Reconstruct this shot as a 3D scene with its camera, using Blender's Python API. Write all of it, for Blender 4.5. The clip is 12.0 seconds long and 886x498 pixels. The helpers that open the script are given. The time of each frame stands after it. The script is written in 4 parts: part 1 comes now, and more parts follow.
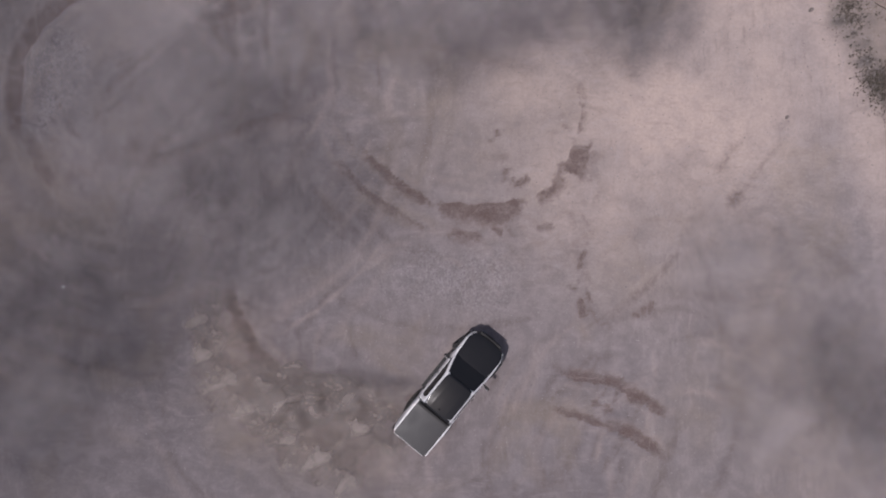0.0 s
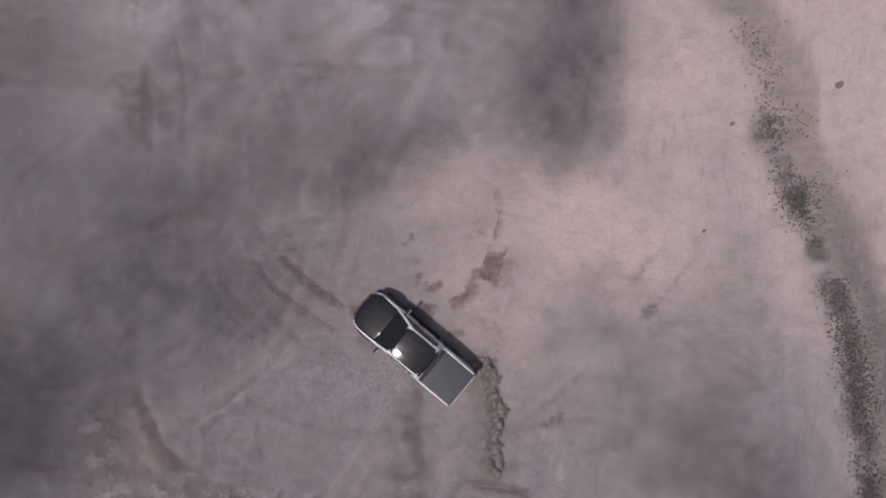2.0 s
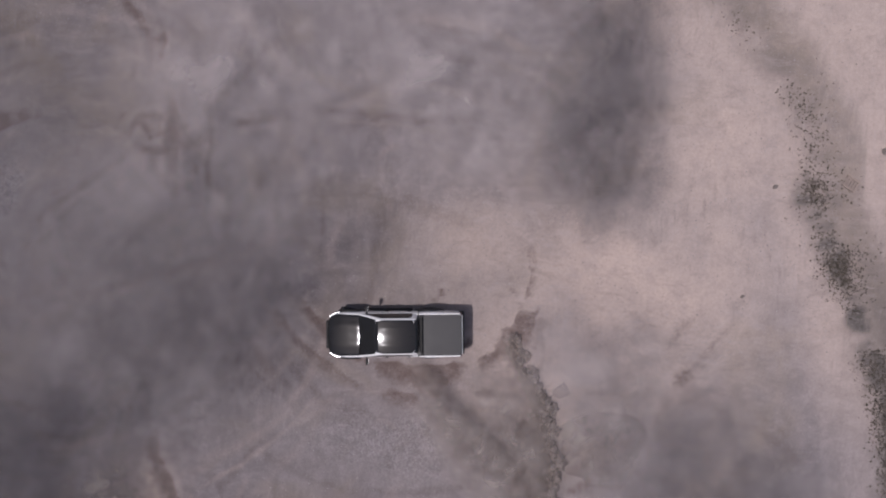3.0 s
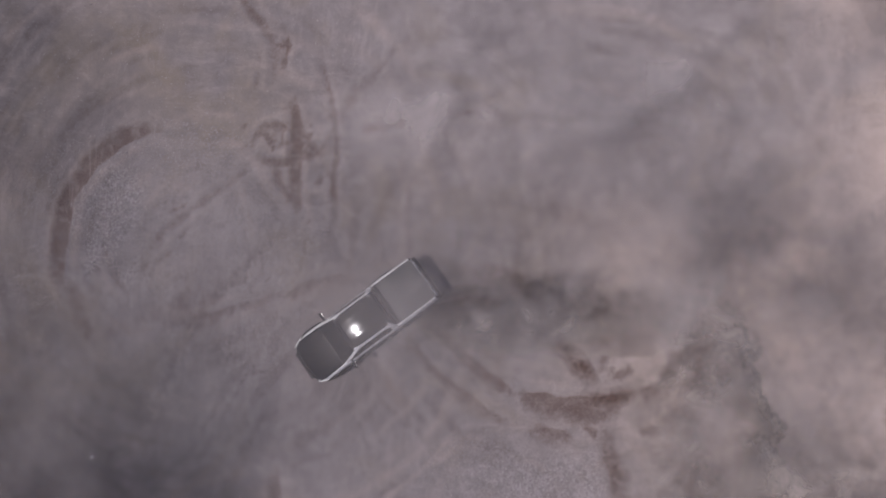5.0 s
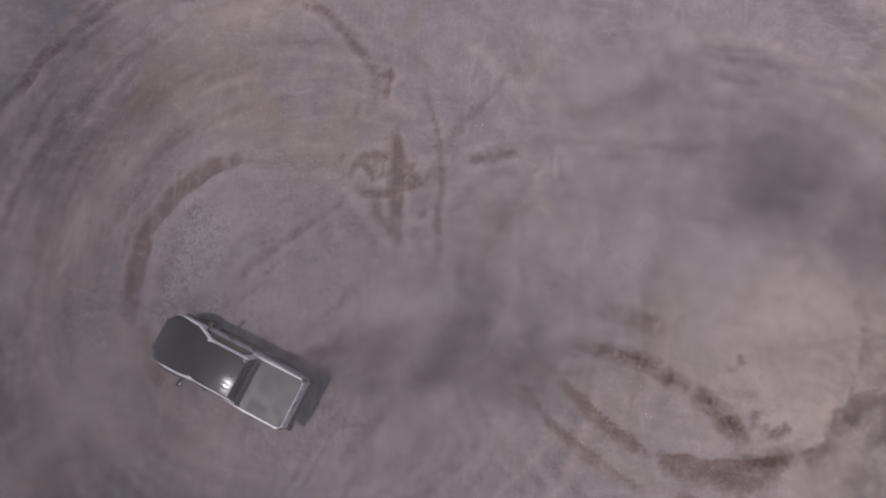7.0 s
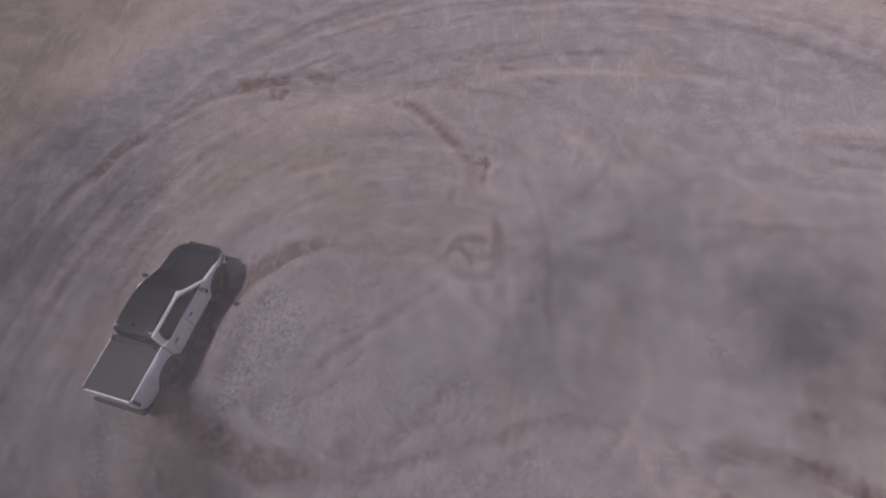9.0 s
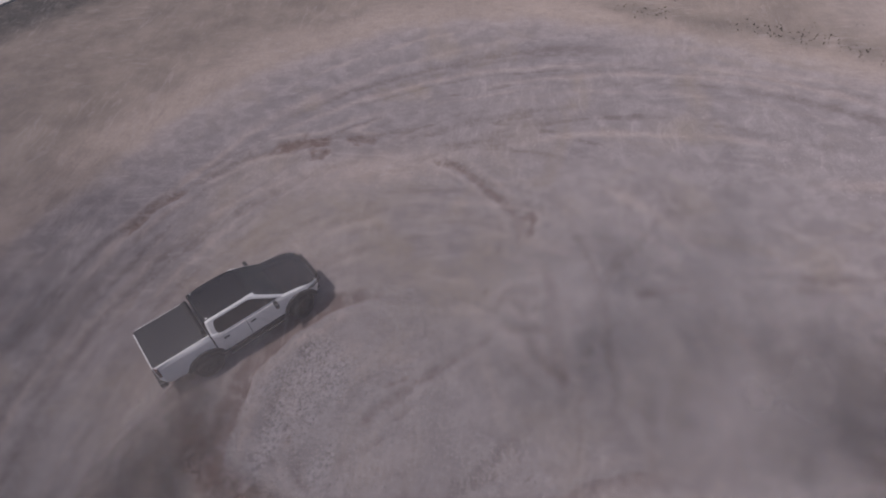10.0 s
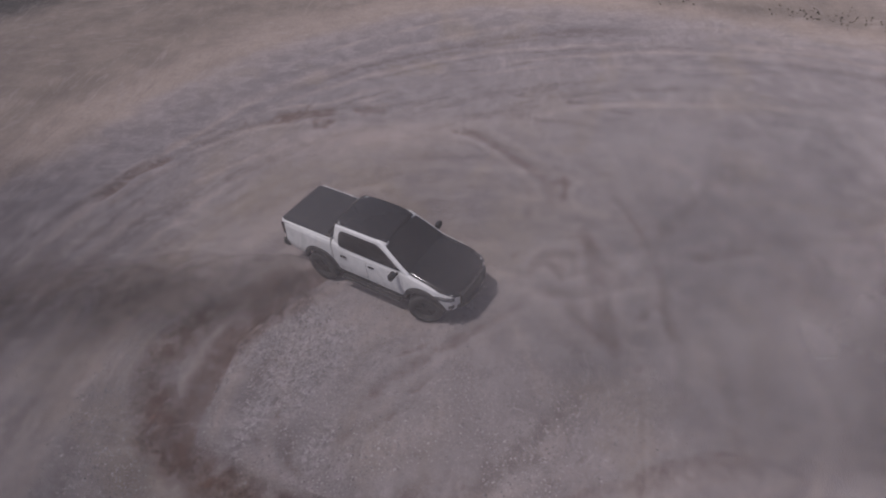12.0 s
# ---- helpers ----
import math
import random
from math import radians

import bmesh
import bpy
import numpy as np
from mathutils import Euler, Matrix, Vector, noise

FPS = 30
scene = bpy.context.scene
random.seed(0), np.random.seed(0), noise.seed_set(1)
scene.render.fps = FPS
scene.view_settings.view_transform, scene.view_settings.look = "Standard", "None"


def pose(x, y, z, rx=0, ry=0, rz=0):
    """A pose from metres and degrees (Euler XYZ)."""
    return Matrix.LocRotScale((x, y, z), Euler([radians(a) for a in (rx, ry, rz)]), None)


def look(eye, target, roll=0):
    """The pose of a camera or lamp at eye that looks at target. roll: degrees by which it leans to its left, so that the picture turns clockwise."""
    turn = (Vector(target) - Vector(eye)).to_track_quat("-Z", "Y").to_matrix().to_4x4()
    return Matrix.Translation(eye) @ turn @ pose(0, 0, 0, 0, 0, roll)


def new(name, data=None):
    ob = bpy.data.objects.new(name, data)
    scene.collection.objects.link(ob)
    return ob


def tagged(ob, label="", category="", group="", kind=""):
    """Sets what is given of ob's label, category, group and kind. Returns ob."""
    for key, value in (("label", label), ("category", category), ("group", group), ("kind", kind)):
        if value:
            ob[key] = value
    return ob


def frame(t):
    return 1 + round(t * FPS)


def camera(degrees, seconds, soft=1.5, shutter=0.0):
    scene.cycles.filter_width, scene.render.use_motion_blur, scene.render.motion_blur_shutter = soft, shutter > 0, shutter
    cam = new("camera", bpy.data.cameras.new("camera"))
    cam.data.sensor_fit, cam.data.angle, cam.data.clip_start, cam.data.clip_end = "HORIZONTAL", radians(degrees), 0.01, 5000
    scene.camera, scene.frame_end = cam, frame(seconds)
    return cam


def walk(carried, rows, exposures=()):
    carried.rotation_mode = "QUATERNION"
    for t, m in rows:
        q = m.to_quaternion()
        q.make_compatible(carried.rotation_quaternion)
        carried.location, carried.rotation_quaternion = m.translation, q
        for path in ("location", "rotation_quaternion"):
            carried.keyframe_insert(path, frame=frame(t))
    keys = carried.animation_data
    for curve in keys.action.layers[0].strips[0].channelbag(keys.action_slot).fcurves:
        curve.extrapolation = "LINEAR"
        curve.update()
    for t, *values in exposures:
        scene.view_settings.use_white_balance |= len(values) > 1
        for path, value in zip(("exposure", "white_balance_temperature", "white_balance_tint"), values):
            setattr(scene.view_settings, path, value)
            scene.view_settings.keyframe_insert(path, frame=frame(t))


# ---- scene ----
# ---- camera ----
EXPOSURE = [(0.0, -0.15), (5.0, -0.15), (9.0, -0.2), (10.5, -0.25), (12.0, -0.34)]
cam = camera(71.0, 12.0, soft=1.9)
# seconds, place, turn
PATH = [
    (0.0, 0.031, 0.800, 25.762, 0.81, -0.21, 0.56),
    (0.5, 1.255, 1.609, 25.902, 0.08, -0.26, 0.59),
    (1.0, 2.387, 2.650, 25.921, 0.20, -0.29, 0.87),
    (1.5, 3.157, 3.965, 25.944, 0.31, -0.31, 1.66),
    (2.0, 3.520, 5.265, 25.638, 0.66, -0.31, 2.60),
    (2.5, 3.191, 6.487, 25.260, 0.53, -0.25, 3.35),
    (3.0, 2.000, 7.513, 24.867, 0.51, -0.62, 4.53),
    (3.2, 1.603, 7.605, 24.760, 1.07, -0.33, 4.52),
    (4.8, -0.711, 6.570, 22.301, 4.39, 4.87, 3.75),
    (5.0, -1.093, 6.338, 22.147, 4.38, 5.00, 3.91),
    (5.5, -2.019, 5.588, 21.672, 4.27, 5.25, 4.21),
    (6.0, -2.887, 5.022, 21.142, 6.47, 5.63, 4.50),
    (6.5, -3.586, 4.824, 20.622, 9.36, 6.20, 4.69),
    (7.0, -4.558, 4.356, 20.045, 13.32, 6.04, 4.88),
    (7.2, -4.985, 4.145, 19.907, 14.98, 5.96, 4.53),
    (9.0, -7.948, 1.666, 16.747, 31.44, 5.72, 5.84),
    (9.5, -8.823, 1.095, 16.086, 35.89, 5.37, 6.03),
    (10.0, -9.637, 0.568, 15.307, 41.10, 5.10, 6.09),
    (10.5, -10.202, 0.333, 14.423, 46.02, 4.70, 6.12),
    (11.0, -10.555, 0.186, 13.466, 47.29, 4.33, 6.11),
    (11.5, -10.782, 0.173, 12.419, 47.01, 3.98, 5.97),
    (12.0, -10.759, 0.210, 11.365, 46.90, 3.91, 6.21),
]
walk(cam, [(t, pose(x, y, z, rx, ry, rz)) for t, x, y, z, rx, ry, rz in PATH], [(t, e, 6050, 17) for t, e in EXPOSURE])

# ---- light ----
scene.cycles.transparent_max_bounces = 32
SUN_FROM = Vector((-8.3, -4.6, 26.0)).normalized()
sun = new("sun", bpy.data.lights.new("sun", "SUN"))
sun.data.energy, sun.data.angle, sun.data.color = 3.2, radians(1.2), (1.0, 0.94, 0.88)
sun.matrix_world = look(SUN_FROM * 90, (0, 0, 0))
world = bpy.data.worlds.new("sky")
scene.world = world
world.use_nodes = True
sky = world.node_tree.nodes.new("ShaderNodeTexSky")
sky.sky_type, sky.sun_disc = "NISHITA", False
sky.sun_elevation = math.asin(SUN_FROM.z)
sky.sun_rotation = math.atan2(SUN_FROM.x, SUN_FROM.y)
sky.dust_density = 4.0
world.node_tree.links.new(sky.outputs[0], world.node_tree.nodes["Background"].inputs[0])
world.node_tree.nodes["Background"].inputs[1].default_value = 0.09


# ---- materials ----
class Nodes:
    """A short way to write a node material."""

    def __init__(self, name):
        self.m = bpy.data.materials.new(name)
        self.m.use_nodes = True
        self.t = self.m.node_tree
        self.bsdf = self.t.nodes["Principled BSDF"]
        self.out = self.t.nodes["Material Output"]

    def put(self, socket, value):
        if isinstance(value, bpy.types.NodeSocket):
            self.t.links.new(value, socket)
        elif hasattr(value, "__len__") and len(value) == 3 and socket.type == "RGBA":
            socket.default_value = (*value, 1)
        else:
            socket.default_value = value

    def coord(self, scale=(1, 1, 1), turn=0.0):
        c = self.t.nodes.new("ShaderNodeTexCoord")
        p = self.t.nodes.new("ShaderNodeMapping")
        p.inputs["Scale"].default_value = scale
        p.inputs["Rotation"].default_value = (0, 0, turn)
        self.t.links.new(c.outputs["Object"], p.inputs[0])
        return p.outputs[0]

    def noise(self, scale, detail=4.0, rough=0.55, at=None, warp=0.0):
        n = self.t.nodes.new("ShaderNodeTexNoise")
        n.inputs["Scale"].default_value, n.inputs["Detail"].default_value = scale, detail
        n.inputs["Roughness"].default_value, n.inputs["Distortion"].default_value = rough, warp
        self.t.links.new(at or self.coord(), n.inputs["Vector"])
        return n.outputs["Fac"]

    def cells(self, scale, out="Color", at=None):
        n = self.t.nodes.new("ShaderNodeTexVoronoi")
        n.inputs["Scale"].default_value = scale
        self.t.links.new(at or self.coord(), n.inputs["Vector"])
        return n.outputs[out]

    def ramp(self, value, a, b, lo=0.0, hi=1.0):
        n = self.t.nodes.new("ShaderNodeMapRange")
        n.interpolation_type = "SMOOTHSTEP"
        for k, v in enumerate((value, a, b, lo, hi)):
            self.put(n.inputs[k], v)
        return n.outputs[0]

    def calc(self, op, a, b=0.0):
        n = self.t.nodes.new("ShaderNodeMath")
        n.operation, n.use_clamp = op, op in ("ADD", "SUBTRACT")
        self.put(n.inputs[0], a)
        self.put(n.inputs[1], b)
        return n.outputs[0]

    def mix(self, f, a, b, how="MIX"):
        n = self.t.nodes.new("ShaderNodeMix")
        n.data_type, n.blend_type = "RGBA", how
        self.put(n.inputs[0], f)
        self.put(n.inputs[6], a)
        self.put(n.inputs[7], b)
        return n.outputs[2]

    def attribute(self, name):
        n = self.t.nodes.new("ShaderNodeAttribute")
        n.attribute_name = name
        return n.outputs["Fac"]

    def bump(self, height, strength=0.3, distance=0.02):
        n = self.t.nodes.new("ShaderNodeBump")
        n.inputs["Strength"].default_value, n.inputs["Distance"].default_value = strength, distance
        self.t.links.new(height, n.inputs["Height"])
        self.t.links.new(n.outputs[0], self.bsdf.inputs["Normal"])

    def done(self, colour, rough=0.5, metal=0.0, coat=0.0, **more):
        b = self.bsdf.inputs
        self.put(b["Base Color"], colour)
        self.put(b["Roughness"], rough)
        b["Metallic"].default_value, b["Coat Weight"].default_value = metal, coat
        for key, value in more.items():
            self.put(b[key.replace("_", " ")], value)
        return self.m


def plain(name, a, b, scale, rough, metal=0.0, coat=0.0, bump=0.0):
    """Two close colours mixed by noise, with fine relief and uneven gloss."""
    n = Nodes(name)
    f = n.noise(scale, 5)
    if bump:
        n.bump(n.noise(scale * 5, 3), bump, 0.01)
    return n.done(n.mix(f, a, b), n.ramp(n.noise(scale * 2.3), 0.2, 0.8, rough * 0.85, min(1, rough * 1.2)), metal, coat)


def ground_material():
    n = Nodes("dusty_gravel")
    rut, pale, field = n.attribute("rut"), n.attribute("pale"), n.attribute("field")
    verge, streak = n.attribute("verge"), n.attribute("streak")
    big, mid, fine = n.noise(0.16, 5, 0.6, warp=0.6), n.noise(1.3, 6, 0.62, warp=0.4), n.noise(16, 4, 0.7)
    grit = n.cells(34)
    speck = n.t.nodes.new("ShaderNodeSeparateColor")
    n.t.links.new(grit, speck.inputs[0])
    c = n.mix(n.ramp(big, 0.3, 0.7), GRAVEL_A, GRAVEL_B)
    c = n.mix(n.ramp(mid, 0.38, 0.68, 0, 0.7), c, GRAVEL_C)
    c = n.mix(n.calc("MULTIPLY", n.ramp(streak, 0.0, 0.9, 0.0, 0.85), n.ramp(n.noise(2.4, 6, 0.7), 0.32, 0.6, 0.25, 1.0)), c, GRAVEL_D)
    c = n.mix(n.ramp(n.noise(0.22, 5, 0.6, at=n.coord((1, 1, 1), 0.9), warp=0.9), 0.5, 0.72, 0.0, 0.55), c, OCHRE)
    c = n.mix(n.calc("MULTIPLY", n.attribute("ochre"), n.ramp(mid, 0.3, 0.6, 0.35, 0.9)), c, CLAY)
    fieldc = n.mix(n.ramp(n.noise(0.5, 6, 0.65), 0.3, 0.7), FIELD_A, FIELD_B)
    c = n.mix(field, c, fieldc)
    c = n.mix(n.calc("MULTIPLY", pale, n.ramp(mid, 0.2, 0.6, 0.68, 1.0)), c, PALE)
    c = n.mix(n.calc("MULTIPLY", verge, n.ramp(mid, 0.25, 0.55, 0.6, 1.0)), c, VERGE)
    clod = n.t.nodes.new("ShaderNodeMath")
    clod.operation = "MULTIPLY_ADD"
    n.put(clod.inputs[0], n.calc("SUBTRACT", n.noise(3.2, 8, 0.72, warp=0.8), 0.0))
    clod.inputs[1].default_value, clod.inputs[2].default_value = 1.25, -0.64
    broken = n.t.nodes.new("ShaderNodeMath")
    broken.operation = "ADD"
    n.put(broken.inputs[0], n.calc("MULTIPLY", rut, 1.15))
    n.put(broken.inputs[1], clod.outputs[0])
    soft = n.calc("MULTIPLY", n.ramp(broken.outputs[0], 0.08, 0.80, 0.0, 0.95), n.ramp(n.noise(1.7, 5, 0.65), 0.3, 0.62, 0.6, 1.0))
    soft = n.calc("MULTIPLY", soft, n.ramp(rut, 0.0, 0.3))
    c = n.mix(soft, c, n.mix(mid, RUT_A, RUT_B))
    c = n.mix(n.calc("MULTIPLY", speck.outputs[0], n.ramp(n.attribute("grit"), 0.0, 1.0, 0.15, 0.62)), c, n.mix(n.ramp(fine, 0.3, 0.7), (0.16, 0.14, 0.135), (0.5, 0.45, 0.43)))
    stone = n.t.nodes.new("ShaderNodeSeparateColor")
    n.t.links.new(n.cells(13), stone.inputs[0])
    clump = n.ramp(n.noise(3.5, 5, 0.7), 0.36, 0.6, 0.3, 1.0)
    coarse = n.calc("MULTIPLY", n.ramp(n.attribute("grit"), 0.1, 0.9, 0.0, 0.55), clump)
    c = n.mix(coarse, c, n.mix(n.ramp(stone.outputs[1], 0.15, 0.95), (0.120, 0.106, 0.112), (0.365, 0.334, 0.348)))
    c = n.mix(n.ramp(n.noise(7, 5, 0.7), 0.3, 0.75, 0.0, 0.28), c, (0.17, 0.145, 0.14))
    scratch = n.noise(1.0, 7, 0.68, at=n.coord((0.8, 2.6, 1.0), radians(38)), warp=1.2)
    brush = n.noise(1.0, 7, 0.68, at=n.coord((2.4, 0.7, 1.0), radians(-20)), warp=1.4)
    both = n.mix(n.ramp(big, 0.42, 0.58), scratch, brush)
    c = n.mix(n.ramp(both, 0.50, 0.72, 0.0, 0.30), c, (0.150, 0.122, 0.120))
    c = n.mix(n.ramp(both, 0.50, 0.30, 0.0, 0.26), c, (0.380, 0.330, 0.322))
    height = n.calc("ADD", n.calc("MULTIPLY", fine, 0.5), n.calc("MULTIPLY", n.cells(34, "Distance"), 0.5))
    n.bump(height, 0.55, 0.03)
    return n.done(c, 0.95, Diffuse_Roughness=1.0, Specular_IOR_Level=0.15)


GRAVEL_A, GRAVEL_B, GRAVEL_C, GRAVEL_D = (0.166, 0.145, 0.150), (0.218, 0.188, 0.187), (0.276, 0.243, 0.244), (0.135, 0.110, 0.108)
# PALE is dust colour, lifted further for the sun's backscatter glow
PALE, FIELD_A, FIELD_B = (0.465, 0.372, 0.325), (0.240, 0.193, 0.162), (0.158, 0.128, 0.110)
VERGE, RUT_A, RUT_B = (0.050, 0.047, 0.043), (0.092, 0.058, 0.049), (0.138, 0.094, 0.082)
OCHRE, CLAY = (0.232, 0.186, 0.145), (0.222, 0.177, 0.134)
GROUND = ground_material()
WHITE = plain("white_paint", (0.72, 0.71, 0.70), (0.60, 0.585, 0.57), 2.2, 0.28, coat=0.6)
BLACK = plain("gloss_black_paint", (0.012, 0.012, 0.013), (0.017, 0.016, 0.016), 2.0, 0.12)
COVER = plain("black_vinyl", (0.023, 0.022, 0.023), (0.028, 0.026, 0.027), 1.2, 0.42, bump=0.015)
PLASTIC = plain("black_plastic", (0.013, 0.012, 0.012), (0.022, 0.020, 0.019), 9.0, 0.6, bump=0.2)
RUBBER = plain("dusty_rubber", (0.018, 0.017, 0.017), (0.040, 0.036, 0.034), 7.0, 0.85, bump=0.3)
RIM = plain("dark_alloy", (0.05, 0.05, 0.052), (0.08, 0.078, 0.078), 8.0, 0.35, metal=0.8)
GLASS = plain("tinted_glass", (0.010, 0.010, 0.010), (0.015, 0.014, 0.014), 1.0, 0.06)
LAMP = plain("clear_lamp_lens", (0.16, 0.165, 0.17), (0.05, 0.052, 0.055), 14.0, 0.2, metal=0.2, coat=0.5)
RED = plain("red_lamp_lens", (0.060, 0.008, 0.008), (0.035, 0.006, 0.006), 10.0, 0.15, coat=0.8)
CHROME = plain("brushed_chrome", (0.6, 0.6, 0.6), (0.5, 0.5, 0.5), 20.0, 0.2, metal=1.0)
TIMBER = plain("weathered_wood", (0.30, 0.235, 0.20), (0.20, 0.155, 0.13), 5.0, 0.85, bump=0.4)
CONCRETE = plain("pale_concrete", (0.40, 0.37, 0.34), (0.33, 0.305, 0.285), 2.0, 0.9, bump=0.3)
for shiny in (GLASS, BLACK, COVER, PLASTIC):
    shiny.node_tree.nodes["Principled BSDF"].inputs["Specular IOR Level"].default_value = 0.32
ROCK = plain("brown_rock", (0.13, 0.105, 0.095), (0.19, 0.16, 0.145), 5.0, 0.9, bump=0.4)


def island_material(name, a, b, rough=0.95):
    n = Nodes(name)
    g = n.t.nodes.new("ShaderNodeNewGeometry")
    return n.done(n.mix(g.outputs["Random Per Island"], a, b), rough, Diffuse_Roughness=0.8)


PEBBLE = island_material("pebbles", (0.15, 0.13, 0.128), (0.34, 0.305, 0.30))
WEED = island_material("dry_weed", (0.045, 0.038, 0.031), (0.125, 0.102, 0.082))


def smoke_material(name, a, b, scale, most, least=0.12):
    """Thin drifting dust: lets light through where it is sparse."""
    n = Nodes(name)
    dens = n.attribute("thickness")
    lumps = n.noise(scale, 4, 0.52, warp=0.6)
    wisps = n.noise(scale * 3.1, 3, 0.5, warp=0.8)
    f = n.calc("MULTIPLY", dens, n.ramp(n.calc("ADD", n.calc("MULTIPLY", lumps, 0.7), n.calc("MULTIPLY", wisps, 0.3)), 0.30, 0.66, least, 1.0))
    diffuse, trans, clear = (n.t.nodes.new("ShaderNodeBsdf" + k) for k in ("Diffuse", "Translucent", "Transparent"))
    both, mixed = n.t.nodes.new("ShaderNodeMixShader"), n.t.nodes.new("ShaderNodeMixShader")
    colour = n.mix(n.ramp(n.noise(scale * 0.9, 5, 0.6, warp=1.0), 0.36, 0.64), a, b)
    n.put(diffuse.inputs[0], colour)
    n.put(trans.inputs[0], colour)
    both.inputs[0].default_value = 0.35
    n.t.links.new(diffuse.outputs[0], both.inputs[1])
    n.t.links.new(trans.outputs[0], both.inputs[2])
    n.put(mixed.inputs[0], n.calc("MULTIPLY", f, most))
    n.t.links.new(clear.outputs[0], mixed.inputs[1])
    n.t.links.new(both.outputs[0], mixed.inputs[2])
    n.t.links.new(mixed.outputs[0], n.out.inputs["Surface"])
    return n.m


# dark tones of CORE and DARK hold the smoke's own shade and shadow
SMOKE_CORE = smoke_material("shaded_smoke", (0.078, 0.071, 0.074), (0.18, 0.163, 0.163), 0.45, 0.76, 0.30)
SMOKE_DARK = smoke_material("grey_smoke", (0.088, 0.079, 0.082), (0.22, 0.20, 0.20), 0.30, 0.62, 0.30)
SMOKE_THIN = smoke_material("thin_haze", (0.22, 0.20, 0.203), (0.42, 0.378, 0.372), 0.30, 0.48)
SMOKE_PALE = smoke_material("pale_haze", (0.36, 0.322, 0.318), (0.58, 0.515, 0.50), 0.34, 0.50)
SMOKE_VEIL = smoke_material("dust_veil", (0.27, 0.248, 0.250), (0.36, 0.328, 0.326), 0.15, 0.30, 0.55)
DUST_BEIGE = smoke_material("beige_dust", (0.205, 0.171, 0.156), (0.410, 0.357, 0.326), 0.85, 0.74, 0.12)
DUST_LUMP = smoke_material("dense_dust", (0.200, 0.166, 0.148), (0.400, 0.346, 0.312), 1.5, 0.92, 0.35)
LOOSE_SOIL = smoke_material("loose_soil", (0.130, 0.078, 0.062), (0.185, 0.122, 0.102), 2.6, 0.92, 0.12)
SMOKE_BROWN = smoke_material("brown_dust", (0.060, 0.046, 0.040), (0.14, 0.11, 0.095), 0.8, 0.74)


# ---- mesh helpers ----
def mesh_of(name, verts, faces, material, smooth=False):
    me = bpy.data.meshes.new(name)
    me.from_pydata([tuple(map(float, v)) for v in verts], [], faces)
    me.materials.append(material)
    if smooth:
        me.polygons.foreach_set("use_smooth", [True] * len(me.polygons))
    me.update()
    return me


def part(name, bm, material, parent, label="", smooth=False):
    bmesh.ops.recalc_face_normals(bm, faces=bm.faces)
    me = bpy.data.meshes.new(name)
    bm.to_mesh(me)
    bm.free()
    me.materials.append(material)
    if smooth:
        me.polygons.foreach_set("use_smooth", [True] * len(me.polygons))
    ob = new(name, me)
    ob.parent = parent
    return tagged(ob, label)


def loft(rings, closed=True, caps=True):
    """A bmesh skin over rings of equal length."""
    bm = bmesh.new()
    rows = [[bm.verts.new(p) for p in r] for r in rings]
    n = len(rings[0])
    for a, b in zip(rows, rows[1:]):
        for k in range(n if closed else n - 1):
            bm.faces.new((a[k], a[(k + 1) % n], b[(k + 1) % n], b[k]))
    if caps and closed:
        bm.faces.new(rows[0][::-1])
        bm.faces.new(rows[-1])
    return bm


def box(sx, sy, sz, at=(0, 0, 0), bevel=0.0, turn=None):
    bm = bmesh.new()
    bmesh.ops.create_cube(bm, size=1)
    bmesh.ops.scale(bm, vec=(sx, sy, sz), verts=bm.verts)
    if bevel:
        bmesh.ops.bevel(bm, geom=bm.edges[:], offset=bevel, segments=2, affect="EDGES", profile=0.6)
    if turn:
        bmesh.ops.transform(bm, matrix=turn, verts=bm.verts)
    bmesh.ops.translate(bm, vec=at, verts=bm.verts)
    return bm


def slab(grid, thick, axis):
    """A closed sheet of some thickness from rows of points, thickened along axis."""
    off = Vector(axis) * thick
    bm = bmesh.new()
    top = [[bm.verts.new(p) for p in r] for r in grid]
    low = [[bm.verts.new(Vector(p) - off) for p in r] for r in grid]
    h, w = len(grid), len(grid[0])
    for i in range(h - 1):
        for j in range(w - 1):
            bm.faces.new((top[i][j], top[i][j + 1], top[i + 1][j + 1], top[i + 1][j]))
            bm.faces.new((low[i][j], low[i + 1][j], low[i + 1][j + 1], low[i][j + 1]))
    edge = [(0, j) for j in range(w)] + [(i, w - 1) for i in range(1, h)] + [(h - 1, j) for j in range(w - 2, -1, -1)] + [(i, 0) for i in range(h - 2, 0, -1)]
    for (a, b), (c, d) in zip(edge, edge[1:] + edge[:1]):
        bm.faces.new((top[a][b], low[a][b], low[c][d], top[c][d]))
    return bm


def curve_points(points, step=0.1):
    """A smooth line through a few points."""
    p = np.array([points[0], *points, points[-1]], float)
    out = []
    for i in range(1, len(p) - 2):
        a, b, c, d = p[i - 1], p[i], p[i + 1], p[i + 2]
        n = max(2, int(np.linalg.norm(c - b) / step))
        for u in np.linspace(0, 1, n, endpoint=False):
            out.append(0.5 * (2 * b + (c - a) * u + (2 * a - 5 * b + 4 * c - d) * u * u + (3 * b - a - 3 * c + d) * u ** 3))
    return np.array(out + [p[-1]])


LATTICE = np.random.RandomState(5).rand(256, 256)


